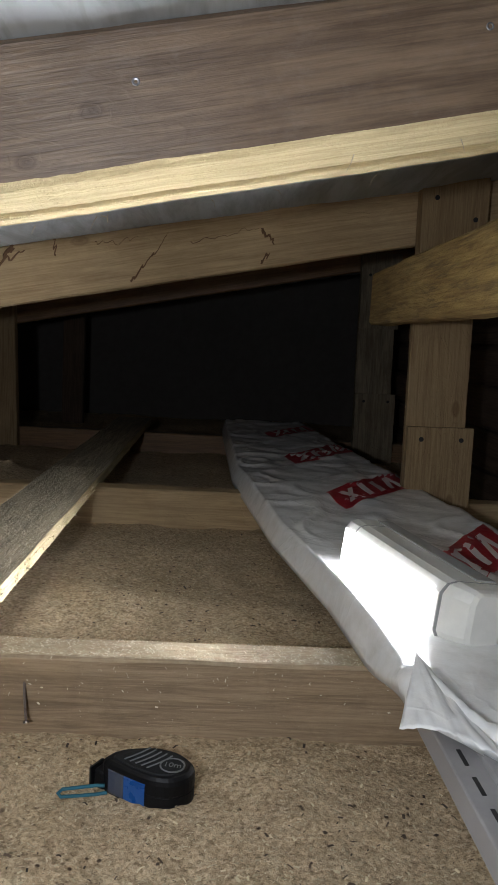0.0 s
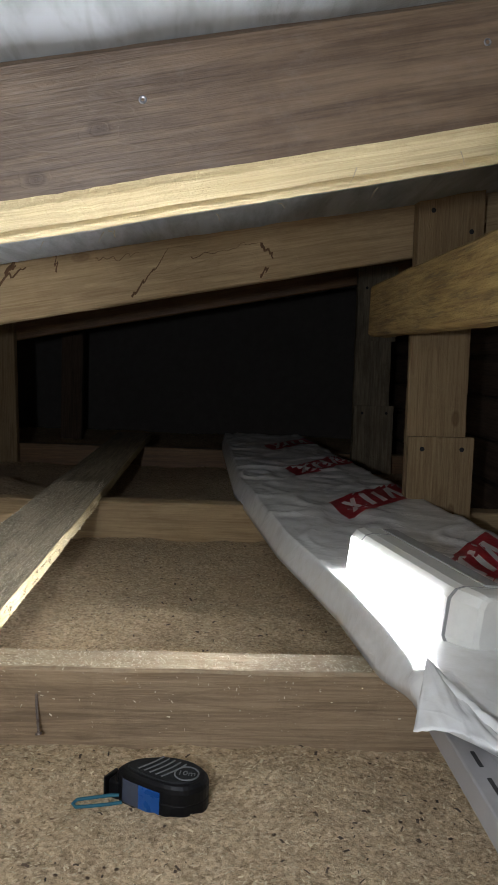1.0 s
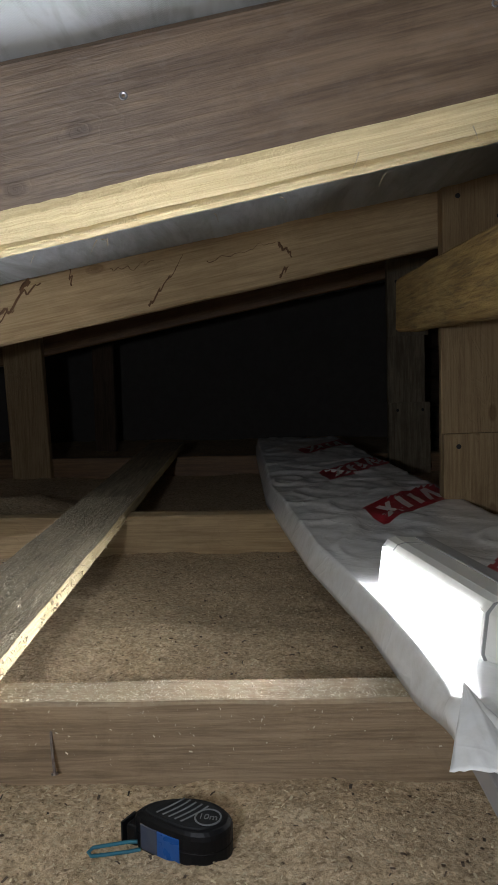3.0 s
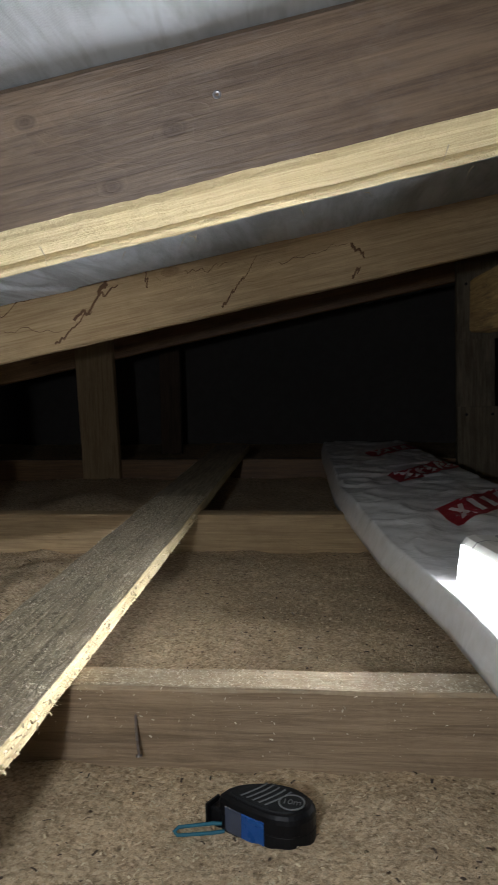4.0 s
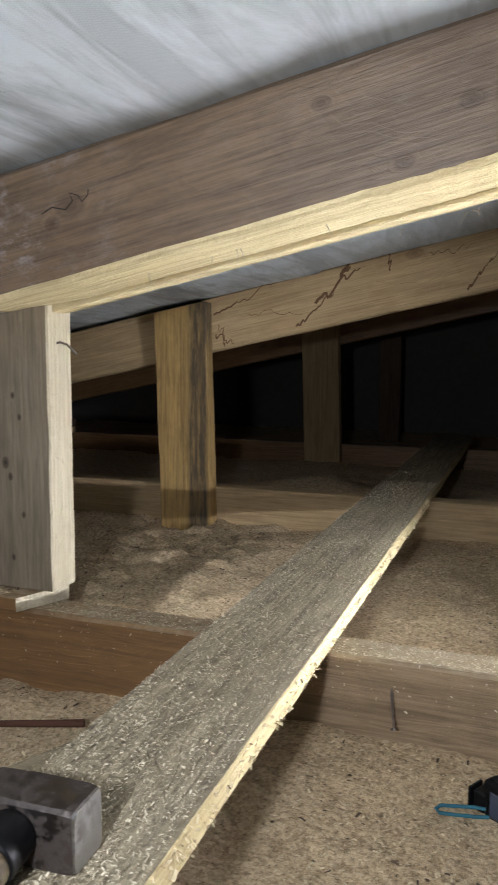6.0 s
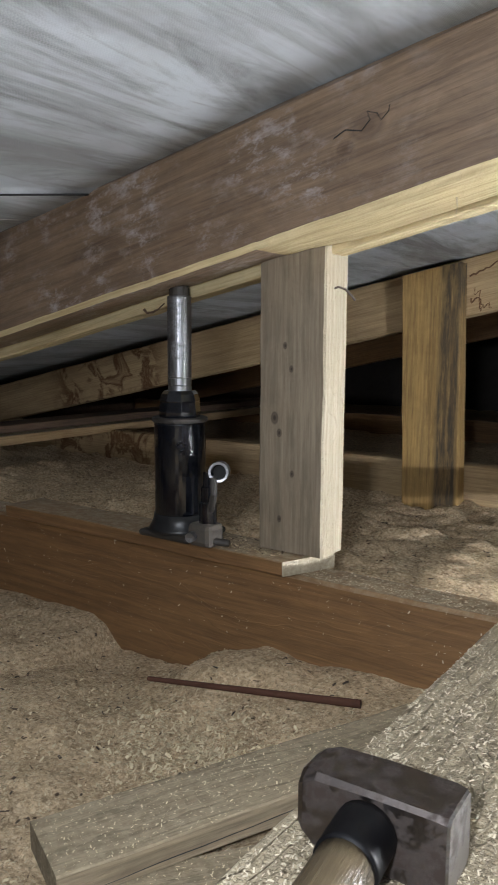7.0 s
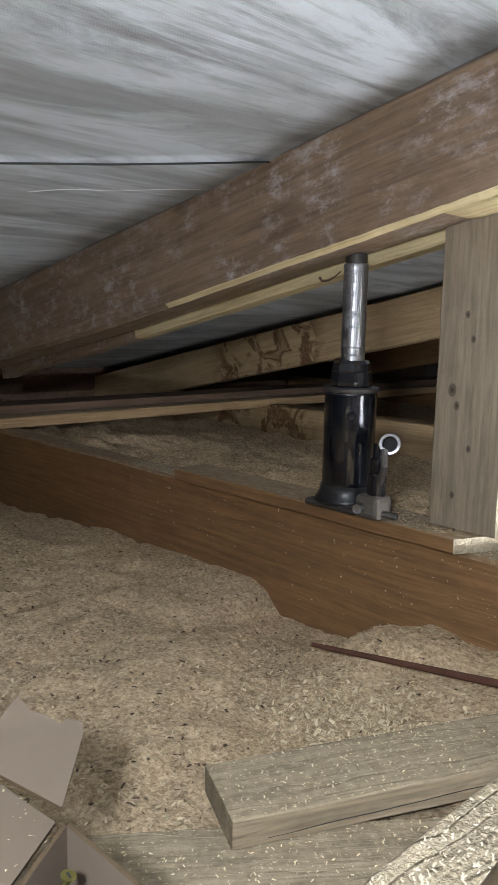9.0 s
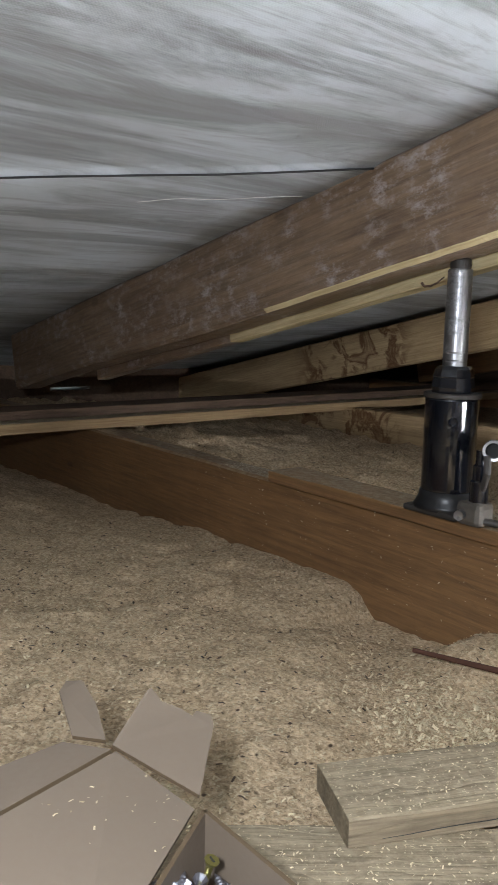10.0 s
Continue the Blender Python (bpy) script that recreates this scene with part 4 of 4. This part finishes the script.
def tape_measure():
    t = thing("tape_measure", pose(0.014, 0.824, 0.032, 0, 0, -31) @ Matrix.Diagonal((1, 1, 0.90, 1)), "black rubber-cased tape measure with a blue label lying on sawdust", "tape measure")
    outline = rounded([(0.0, 0.003), (0.066, 0.0), (0.091, 0.010), (0.101, 0.032), (0.093, 0.053), (0.066, 0.062), (0.036, 0.056), (0.008, 0.034), (0.0, 0.018)])
    cx, cy = 0.052, 0.028
    sec = lambda z, s: [(cx + (x - cx) * s, cy + (y - cy) * s, z) for x, y in outline]
    rings = [sec(0.0, 0.90), sec(0.003, 0.97), sec(0.008, 1.0), sec(0.022, 1.0), sec(0.0225, 0.988), sec(0.0235, 0.988), sec(0.024, 1.0), sec(0.037, 1.0), sec(0.042, 0.97), sec(0.0455, 0.90), sec(0.0465, 0.84)]
    part("case", loft(rings), RUBBER, t)
    part("top_cover", loft([sec(0.0460, 0.80), sec(0.0480, 0.76), sec(0.0486, 0.60)]), RIBBED, t, "dusty dark grey top")
    # worn grey print on the cover: curved stripes and a round badge
    for k in range(5):
        arc = [(0.026 + 0.0075 * k + 0.010 * math.sin(1.3 * f / 6), 0.012 + 0.034 * f / 6, 0.0487) for f in range(7)]
        part("rib", tube(arc, 0.0011, 6), RIB_GREY, t)
    ring = [(0.076 + 0.013 * math.cos(a), 0.031 + 0.013 * math.sin(a), 0.0486) for a in (2 * math.pi * k / 24 for k in range(25))]
    part("badge", tube(ring, 0.0010, 6), RIB_GREY, t, "worn grey round badge")
    words = bpy.data.curves.new("print", "FONT")
    words.body, words.size, words.extrude, words.align_x, words.align_y = "10m", 0.0115, 0.0003, "CENTER", "CENTER"
    source = new("print", words)
    bpy.context.view_layer.update()
    printed = bpy.data.meshes.new_from_object(source.evaluated_get(bpy.context.evaluated_depsgraph_get()))
    bpy.data.objects.remove(source)
    printed.materials.clear()
    printed.materials.append(RIB_GREY)
    lettering = new("lettering", printed)
    lettering.parent = t
    lettering.matrix_local = pose(0.076, 0.031, 0.0490, 0, 0, 22)
    near = sorted(p for p in outline if p[1] < 0.012)
    for xa, xb, name, mat in ((0.012, 0.034, "window", WINDOW), (0.0342, 0.062, "label", BLUE)):
        face = [[(xa + (xb - xa) * k / 6, lerp_table(near, xa + (xb - xa) * k / 6) - d, z) for z, d in ((0.006, 0.0002), (0.007, 0.0009), (0.035, 0.0009), (0.036, 0.0002))] for k in range(7)]
        part(name, loft(face, closed=False), mat, t, "blue glossy label" if mat is BLUE else "smoky clear window")
    part("nose", box(-0.009, 0.003, 0.004, 0.006, 0.022, 0.028, 0.003), RUBBER, t)
    part("hook", box(-0.0125, 0.000, 0.005, -0.0095, 0.022, 0.031, 0.0006), RUBBER, t, "black end hook")
    for y, z in ((0.0060, 0.025), (0.0060, 0.013), (0.0150, 0.019)):
        part("rivet", lathe([(0.0034, 0), (0.0034, 0.001), (0.0015, 0.0018)], 10), STEEL, t, "bright rivet").matrix_local = pose(-0.0123, y, z, 0, -90, 0)
    loop = [(0.014, -0.001, 0.008), (0.004, -0.010, 0.007), (-0.012, -0.024, 0.007), (-0.022, -0.034, 0.008), (-0.027, -0.033, 0.010), (-0.026, -0.027, 0.012), (-0.014, -0.015, 0.012), (0.000, -0.003, 0.013), (0.008, 0.002, 0.013)]
    part("wrist_loop", tube(loop, 0.0021, 8), CORD, t, "teal cord loop")
    return t


tape_measure()


# ---- the bottle jack ----
def bottle_jack():
    z0 = 0.1615
    t = thing("bottle_jack", pose(-0.828, 0.945, z0), "extended black bottle jack, dusty and greasy, lifting the rafter", "jack")
    base = box(-0.045, -0.046, 0, 0.052, 0.046, 0.010, 0.004)
    part("base", base, GREASE, t, "greasy iron base plate")
    part("flare", lathe([(0.050, 0.008), (0.046, 0.014), (0.041, 0.024), (0.0395, 0.034)], 40), SCUFFED, t, "dusty flared foot", smooth=True)
    part("cylinder", lathe([(0.038, 0.033), (0.0385, 0.037), (0.0385, 0.168), (0.0375, 0.172)], 48), BLACK_PAINT, t, "scuffed glossy black cylinder", smooth=False)
    part("flange", lathe([(0.0405, 0.171), (0.0415, 0.173), (0.0415, 0.1765), (0.040, 0.178)], 40), GREASE, t)
    part("top_nut", lathe([(0.030, 0.177), (0.031, 0.186), (0.029, 0.200), (0.030, 0.202), (0.027, 0.212), (0.023, 0.217)], 8), BLACK_PAINT, t, "blackened hexagonal top nut")
    part("ram", lathe([(0.0175, 0.212), (0.0175, 0.222), (0.0170, 0.224), (0.0175, 0.226), (0.0175, 0.234), (0.0170, 0.2355), (0.0175, 0.237), (0.0175, 0.352), (0.0165, 0.354)], 36), STEEL, t, "scratched bright steel ram")
    part("saddle", lathe([(0.0145, 0.353), (0.015, 0.357), (0.0148, 0.366), (0.0135, 0.3685), (0.010, 0.366)], 24), GREASE, t, "dark grooved saddle")
    # filler screw
    s = lathe([(0.0075, -0.004), (0.0075, 0.002), (0.006, 0.0035), (0.004, 0.002)], 16)
    part("filler_plug", s, BLACK_PAINT, t).matrix_local = Matrix.Rotation(radians(-48), 4, "Z") @ pose(0.0385, 0, 0.138, 0, 90, 0)
    # pump side
    c = Vector((0.072, -0.030, 0))
    part("pump_block", box(c.x - 0.020, c.y - 0.018, 0.0, c.x + 0.022, c.y + 0.018, 0.034, 0.008), DUSTY_IRON, t, "rusty dusty pump block")
    pump = lathe([(0.0125, 0.030), (0.0130, 0.034), (0.0125, 0.062), (0.010, 0.064), (0.010, 0.084), (0.0072, 0.086), (0.0070, 0.106)], 20, (c.x + 0.004, c.y + 0.002))
    part("pump_cylinder", pump, BLACK_PAINT, t)
    sock = loft([[(r * math.cos(2 * math.pi * k / 26), r * math.sin(2 * math.pi * k / 26), z) for k in range(26)] for r, z in ((0.0105, 0.004), (0.0108, 0.030), (0.0142, 0.0305), (0.0148, 0.028), (0.0148, -0.018), (0.012, -0.020), (0.0105, 0.004))][:-1])
    so = part("handle_socket", sock, STEEL, t, "open steel handle socket")
    aim = Vector((0.55, -0.80, 0.12)).normalized()
    so.matrix_local = Matrix.Translation((c.x + 0.006, c.y + 0.026, 0.104)) @ aim.to_track_quat("Z", "Y").to_matrix().to_4x4()
    # dark disc set in the socket, painting the shade of its depth
    part("bore", lathe([(0.0103, 0.0045), (0.0103, 0.0060), (0.001, 0.0061)], 20), SLOT, so)
    part("link", tube([(c.x + 0.012, c.y - 0.002, 0.052), (c.x + 0.024, c.y - 0.010, 0.078), (c.x + 0.018, c.y - 0.004, 0.100)], 0.005, 8), GREASE, t)
    part("release_valve", tube([(c.x - 0.008, c.y - 0.016, 0.016), (c.x - 0.004, c.y - 0.030, 0.016)], 0.007, 12), STEEL, t, "steel release valve")
    part("valve_pin", tube([(c.x + 0.018, c.y - 0.006, 0.010), (c.x + 0.040, c.y + 0.004, 0.008)], 0.005, 10), GREASE, t)
    return t


bottle_jack()


# ---- the hammer ----
def hammer():
    t = thing("hammer", pose(-0.304, 0.440, 0.1665, 0, 0, 3), "club hammer with a rusty brown iron head lying on the plank", "hammer")
    pts = lambda x, s, b: [(x, 0.019 + (yy - 0.019) * s, 0.0225 + (zz - 0.0225) * s) for yy, zz in ((b, 0), (0.038 - b, 0), (0.038, b), (0.038, 0.045 - b), (0.038 - b, 0.045), (b, 0.045), (0, 0.045 - b), (0, b))]
    rings = [pts(0.0, 0.78, 0.008), pts(0.004, 0.92, 0.007), pts(0.012, 1.0, 0.0035), pts(0.044, 1.02, 0.0025), pts(0.081, 1.0, 0.0025), pts(0.087, 0.97, 0.003)]
    part("head", loft(rings), IRON, t, "dark rust-brown forged head")
    part("striking_face", loft([pts(0.0865, 0.965, 0.003), pts(0.0885, 0.93, 0.0035)]), EDGE_STEEL, t, "worn bright striking face")
    d = Vector((0.06, -0.99, -0.04)).normalized()
    s0 = Vector((0.044, 0.002, 0.0235))
    sleeve = tube([s0 + d * 0.002, s0 + d * 0.006, s0 + d * 0.030, s0 + d * 0.033], 0.0175, 24)
    part("collar", sleeve, RUBBER, t, "black rubber collar", smooth=True)
    n = 14
    haft = part("handle", tube([(0.030 + 0.24 * k / n, 0, 0) for k in range(n + 1)], 0.0160, 22, 0.0175), HANDLE, t, "grimy ash handle", smooth=True)
    haft.matrix_local = Matrix.Translation(s0) @ d.to_track_quat("X", "Z").to_matrix().to_4x4()
    return t


hammer()


# ---- the cardboard box of screws ----
def sheet(points, thick, mat_pair, parent, name, label=""):
    """A flat piece of card with its cut edge darkened."""
    p = [Vector(q) for q in points]
    nrm = sum(((a - p[0]).cross(b - p[0]) for a, b in zip(p[1:], p[2:])), Vector()).normalized() * thick
    bm = bmesh.new()
    top = [bm.verts.new(q + nrm * 0.5) for q in p]
    low = [bm.verts.new(q - nrm * 0.5) for q in p]
    bm.faces.new(top)
    bm.faces.new(low[::-1])
    for k in range(len(p)):
        j = (k + 1) % len(p)
        f = bm.faces.new((top[k], low[k], low[j], top[j]))
        f.material_index = 1
    return part(name, bm, list(mat_pair), parent, label)


def carton():
    t = thing("carton", pose(0, 0, 0), "open brown cardboard box of screws with torn flaps", "box")
    Z0, Z1 = 0.032, 0.131
    A, B, C, D = (-0.494, 0.287), (-0.375, 0.293), (-0.292, 0.170), (-0.411, 0.164)
    pair = (CARD, CARD_EDGE)
    for p, q, name in ((A, D, "side_panel"), (B, C, "side_panel"), (A, B, "end_panel"), (D, C, "end_panel")):
        sheet([(*p, Z0), (*q, Z0), (*q, Z1), (*p, Z1)], 0.003, pair, t, name)
    sheet([(*A, Z0), (*B, Z0), (*C, Z0), (*D, Z0)], 0.003, pair, t, "bottom")
    # lid hinged along one side, folded outwards
    sheet([(A[0] - 0.003, A[1] - 0.006, Z1), (-0.558, 0.258, 0.148), (-0.534, 0.172, 0.150), (-0.490, 0.060, 0.150), (D[0] - 0.003, D[1], Z1)], 0.003, pair, t, "lid")
    sheet([(-0.560, 0.256, 0.149), (-0.587, 0.233, 0.149), (-0.585, 0.190, 0.148), (-0.555, 0.055, 0.146), (-0.493, 0.060, 0.151), (-0.536, 0.172, 0.151)], 0.003, pair, t, "lid_tuck", "folded edge of the lid")
    sheet([(-0.565, 0.259, 0.149), (-0.598, 0.305, 0.161), (-0.599, 0.309, 0.161), (-0.583, 0.309, 0.157), (-0.572, 0.316, 0.155), (-0.561, 0.321, 0.152), (-0.564, 0.326, 0.153), (-0.556, 0.334, 0.151), (-0.547, 0.33, 0.148), (-0.503, 0.289, 0.134)], 0.003, pair, t, "torn_flap", "cardboard flap with a ragged torn edge")
    sheet([(-0.580, 0.262, 0.144), (-0.600, 0.246, 0.143), (-0.650, 0.258, 0.152), (-0.660, 0.268, 0.153), (-0.652, 0.278, 0.154), (-0.620, 0.274, 0.150)], 0.003, pair, t, "small_flap", "narrow upturned cardboard flap")
    # heaped screws hide the bottom
    return A, B, C, D, Z0


BA, BB, BC, BD, Z0 = carton()


def screw(mat, length=0.062):
    t = thing("screw", pose(0, 0, 0), "loose grey wood screw in the cardboard box", "screw", "screws in the box")
    prof = [(0.0046, 0.0), (0.0046, 0.0008), (0.0022, 0.004), (0.0019, 0.018)]
    z = 0.018
    while z < length - 0.006:
        prof += [(0.0016, z + 0.0008), (0.0023, z + 0.0018), (0.0016, z + 0.0026)]
        z += 0.003
    prof += [(0.0012, length - 0.003), (0.0002, length)]
    part("shank", lathe(prof, 8), mat, t)
    part("recess", box(-0.0022, -0.0006, -0.0004, 0.0022, 0.0006, 0.0004), SLOT, t)
    return t


first = screw(ZINC)
first.matrix_basis = pose(-0.44, 0.25, 0.085, 84, 0, 30)
rng = random.Random(5)
for k in range(120):
    while True:
        u, v = rng.uniform(0.1, 0.9), rng.uniform(0.1, 0.9)
        a = rng.uniform(0, 2 * math.pi)
        c0 = Vector((BA[0] + (BB[0] - BA[0]) * u + (BD[0] - BA[0]) * v, BA[1] + (BB[1] - BA[1]) * u + (BD[1] - BA[1]) * v))
        c1 = c0 + Vector((math.cos(a), math.sin(a))) * 0.060
        det = (BB[0] - BA[0]) * (BD[1] - BA[1]) - (BB[1] - BA[1]) * (BD[0] - BA[0])
        w1 = c1 - Vector(BA)
        uu = (w1.x * (BD[1] - BA[1]) - w1.y * (BD[0] - BA[0])) / det
        vv = ((BB[0] - BA[0]) * w1.y - (BB[1] - BA[1]) * w1.x) / det
        if 0.06 < uu < 0.94 and 0.06 < vv < 0.94:
            break
    d = Vector((math.cos(a), math.sin(a), rng.uniform(-0.12, 0.12)))
    copy_thing(first, Matrix.Translation((c0.x, c0.y, Z0 + 0.007 + 0.087 * k / 120)) @ d.to_track_quat("Z", "Y").to_matrix().to_4x4())
for k in range(22):
    a = rng.choice((rng.uniform(-1.4, -0.7), rng.uniform(-0.3, 0.2), rng.uniform(2.0, 2.6)))
    c0 = Vector((-0.472 + 0.05 * rng.random() + (0.02 if a > 1 else 0), 0.262 - 0.03 * rng.random() + (-0.035 if a > 1 else 0)))
    d = Vector((math.cos(a), math.sin(a), rng.uniform(-0.25, 0.05)))
    copy_thing(first, Matrix.Translation((c0.x, c0.y, 0.108 + 0.010 * k / 22)) @ d.to_track_quat("Z", "Y").to_matrix().to_4x4())
gold = screw(BRASS, 0.070)
gold["label"] = "yellow-zinc screw standing among grey screws"
gold.matrix_basis = pose(-0.458, 0.268, 0.128, 168, 10, 0)


# ---- shavings, chips and dark bits ----
def flakes(name, count, where, size, mat, label, seed, curl=0.3, thick=None):
    rng = np.random.RandomState(seed)
    verts, faces = [], []
    for _ in range(count):
        x, y, z = where(rng)
        L = size[0] + (size[1] - size[0]) * rng.rand() ** 2
        w = L * (0.18 + 0.3 * rng.rand())
        a = rng.rand() * 6.283
        tilt, roll = rng.randn() * curl, rng.randn() * curl
        d = Vector((math.cos(a), math.sin(a), tilt)).normalized()
        s = Vector((-math.sin(a), math.cos(a), roll)).normalized()
        up = d.cross(s)
        o = Vector((x, y, z + 0.0006 + 0.25 * L * abs(tilt)))
        bend = L * 0.18 * rng.rand()
        k = len(verts)
        for f, h in ((-0.5, 0), (0, bend), (0.5, 0)):
            for g in (-0.5, 0.5):
                verts.append(tuple(o + d * (L * f) + s * (w * g) + up * h))
        for j in (0, 2):
            faces.append((k + j, k + j + 1, k + j + 3, k + j + 2))
    me = bpy.data.meshes.new(name)
    me.from_pydata(verts, [], faces)
    me.materials.append(mat)
    return tagged(new(name, me), label, "sawdust", kind="stuff")


def on_floor(rng):
    while True:
        x = -1.7 + 2.2 * rng.rand()
        y = 0.25 + 1.65 * rng.rand() ** 1.2
        if not (J1 - 0.005 < y < 1.0) and not (-0.33 < x < -0.165):
            return x, y, floor_height(x, y)


def on_plank(rng):
    return -0.318 + 0.142 * rng.rand(), 0.2 + 1.9 * rng.rand() ** 1.2, 0.166


def on_joist(rng):
    return -1.4 + 1.75 * rng.rand(), J1 + 0.006 + 0.052 * rng.rand() ** 1.5, JOIST_TOP


def by_offcut(rng):
    u, v = rng.rand() * 0.44, rng.rand() * 0.079
    c, s = math.cos(radians(66)), math.sin(radians(66))
    return -0.521 + u * c - v * s, 0.446 + u * s + v * c, 0.0412


def on_low_board(rng):
    u, v = rng.rand() * 0.68, rng.rand() * 0.158
    c, s = math.cos(radians(53)), math.sin(radians(53))
    return -0.586 + u * c - v * s, 0.144 + u * s + v * c, 0.0145


flakes("wood_shavings", 60000, on_floor, (0.0014, 0.0062), CHIPS, "pale shavings strewn over the sawdust bed", 1)
flakes("plank_shavings", 34000, on_plank, (0.0010, 0.0038), BRIGHT, "pale shavings strewn along the plank", 2, 0.5)
flakes("joist_shavings", 9000, on_joist, (0.0010, 0.0040), BRIGHT, "pale dust and shavings on top of the joist", 3)
def plank_edge(rng):
    return -0.172 + 0.004 * rng.rand(), 0.3 + 1.6 * rng.rand(), 0.140 + 0.024 * rng.rand()


flakes("edge_shavings", 900, plank_edge, (0.002, 0.008), CHIPS, "pale torn fibres along the plank edge", 8, 0.9)
def in_heap(rng):
    x, y = -0.60 + 0.075 * rng.randn(), 0.715 + 0.045 * rng.randn()
    return x, y, floor_height(x, y) + 0.003 * rng.rand()


flakes("shavings_heap", 3600, in_heap, (0.002, 0.0078), CHIPS, "scattered heap of curled pale shavings", 9, 0.5)
def on_lid(rng):
    u = rng.rand()
    return -0.49 - 0.05 * u + 0.02 * rng.rand(), 0.27 - 0.09 * rng.rand(), 0.135 + 0.016 * u


flakes("lid_crumbs", 46, on_lid, (0.001, 0.004), CHIPS, "crumbs of sawdust on the cardboard lid", 10, 0.2)
flakes("offcut_shavings", 1800, by_offcut, (0.0008, 0.0030), CHIPS, "shavings on top of the timber offcut", 4)
flakes("board_shavings", 3500, on_low_board, (0.0008, 0.0034), CHIPS, "shavings on top of the flat board", 5)
flakes("dark_debris", 5200, on_floor, (0.0015, 0.0095), DEBRIS, "dark bark bits strewn over the sawdust bed", 6, 0.2)


def on_joist_face(rng):
    x = -1.5 + 1.9 * rng.rand()
    low = lerp_table(BED, x) + 0.012
    return x, J1 - 0.0015, low + (JOIST_TOP - low) * rng.rand() ** 0.7


flakes("joist_flecks", 800, on_joist_face, (0.0008, 0.0042), BRIGHT, "pale flecks of sawdust clinging to the joist", 12, 1.2)


def on_packer(rng):
    return -0.80 + 0.155 * rng.rand(), 0.920 + 0.07 * rng.rand(), 0.1602


flakes("packer_dust", 700, on_packer, (0.001, 0.005), CHIPS, "dust and chips on the packing board by the jack", 13, 0.3)
flakes("packer_grit", 350, on_packer, (0.001, 0.005), DEBRIS, "dark grit on the packing board by the jack", 14, 0.3)
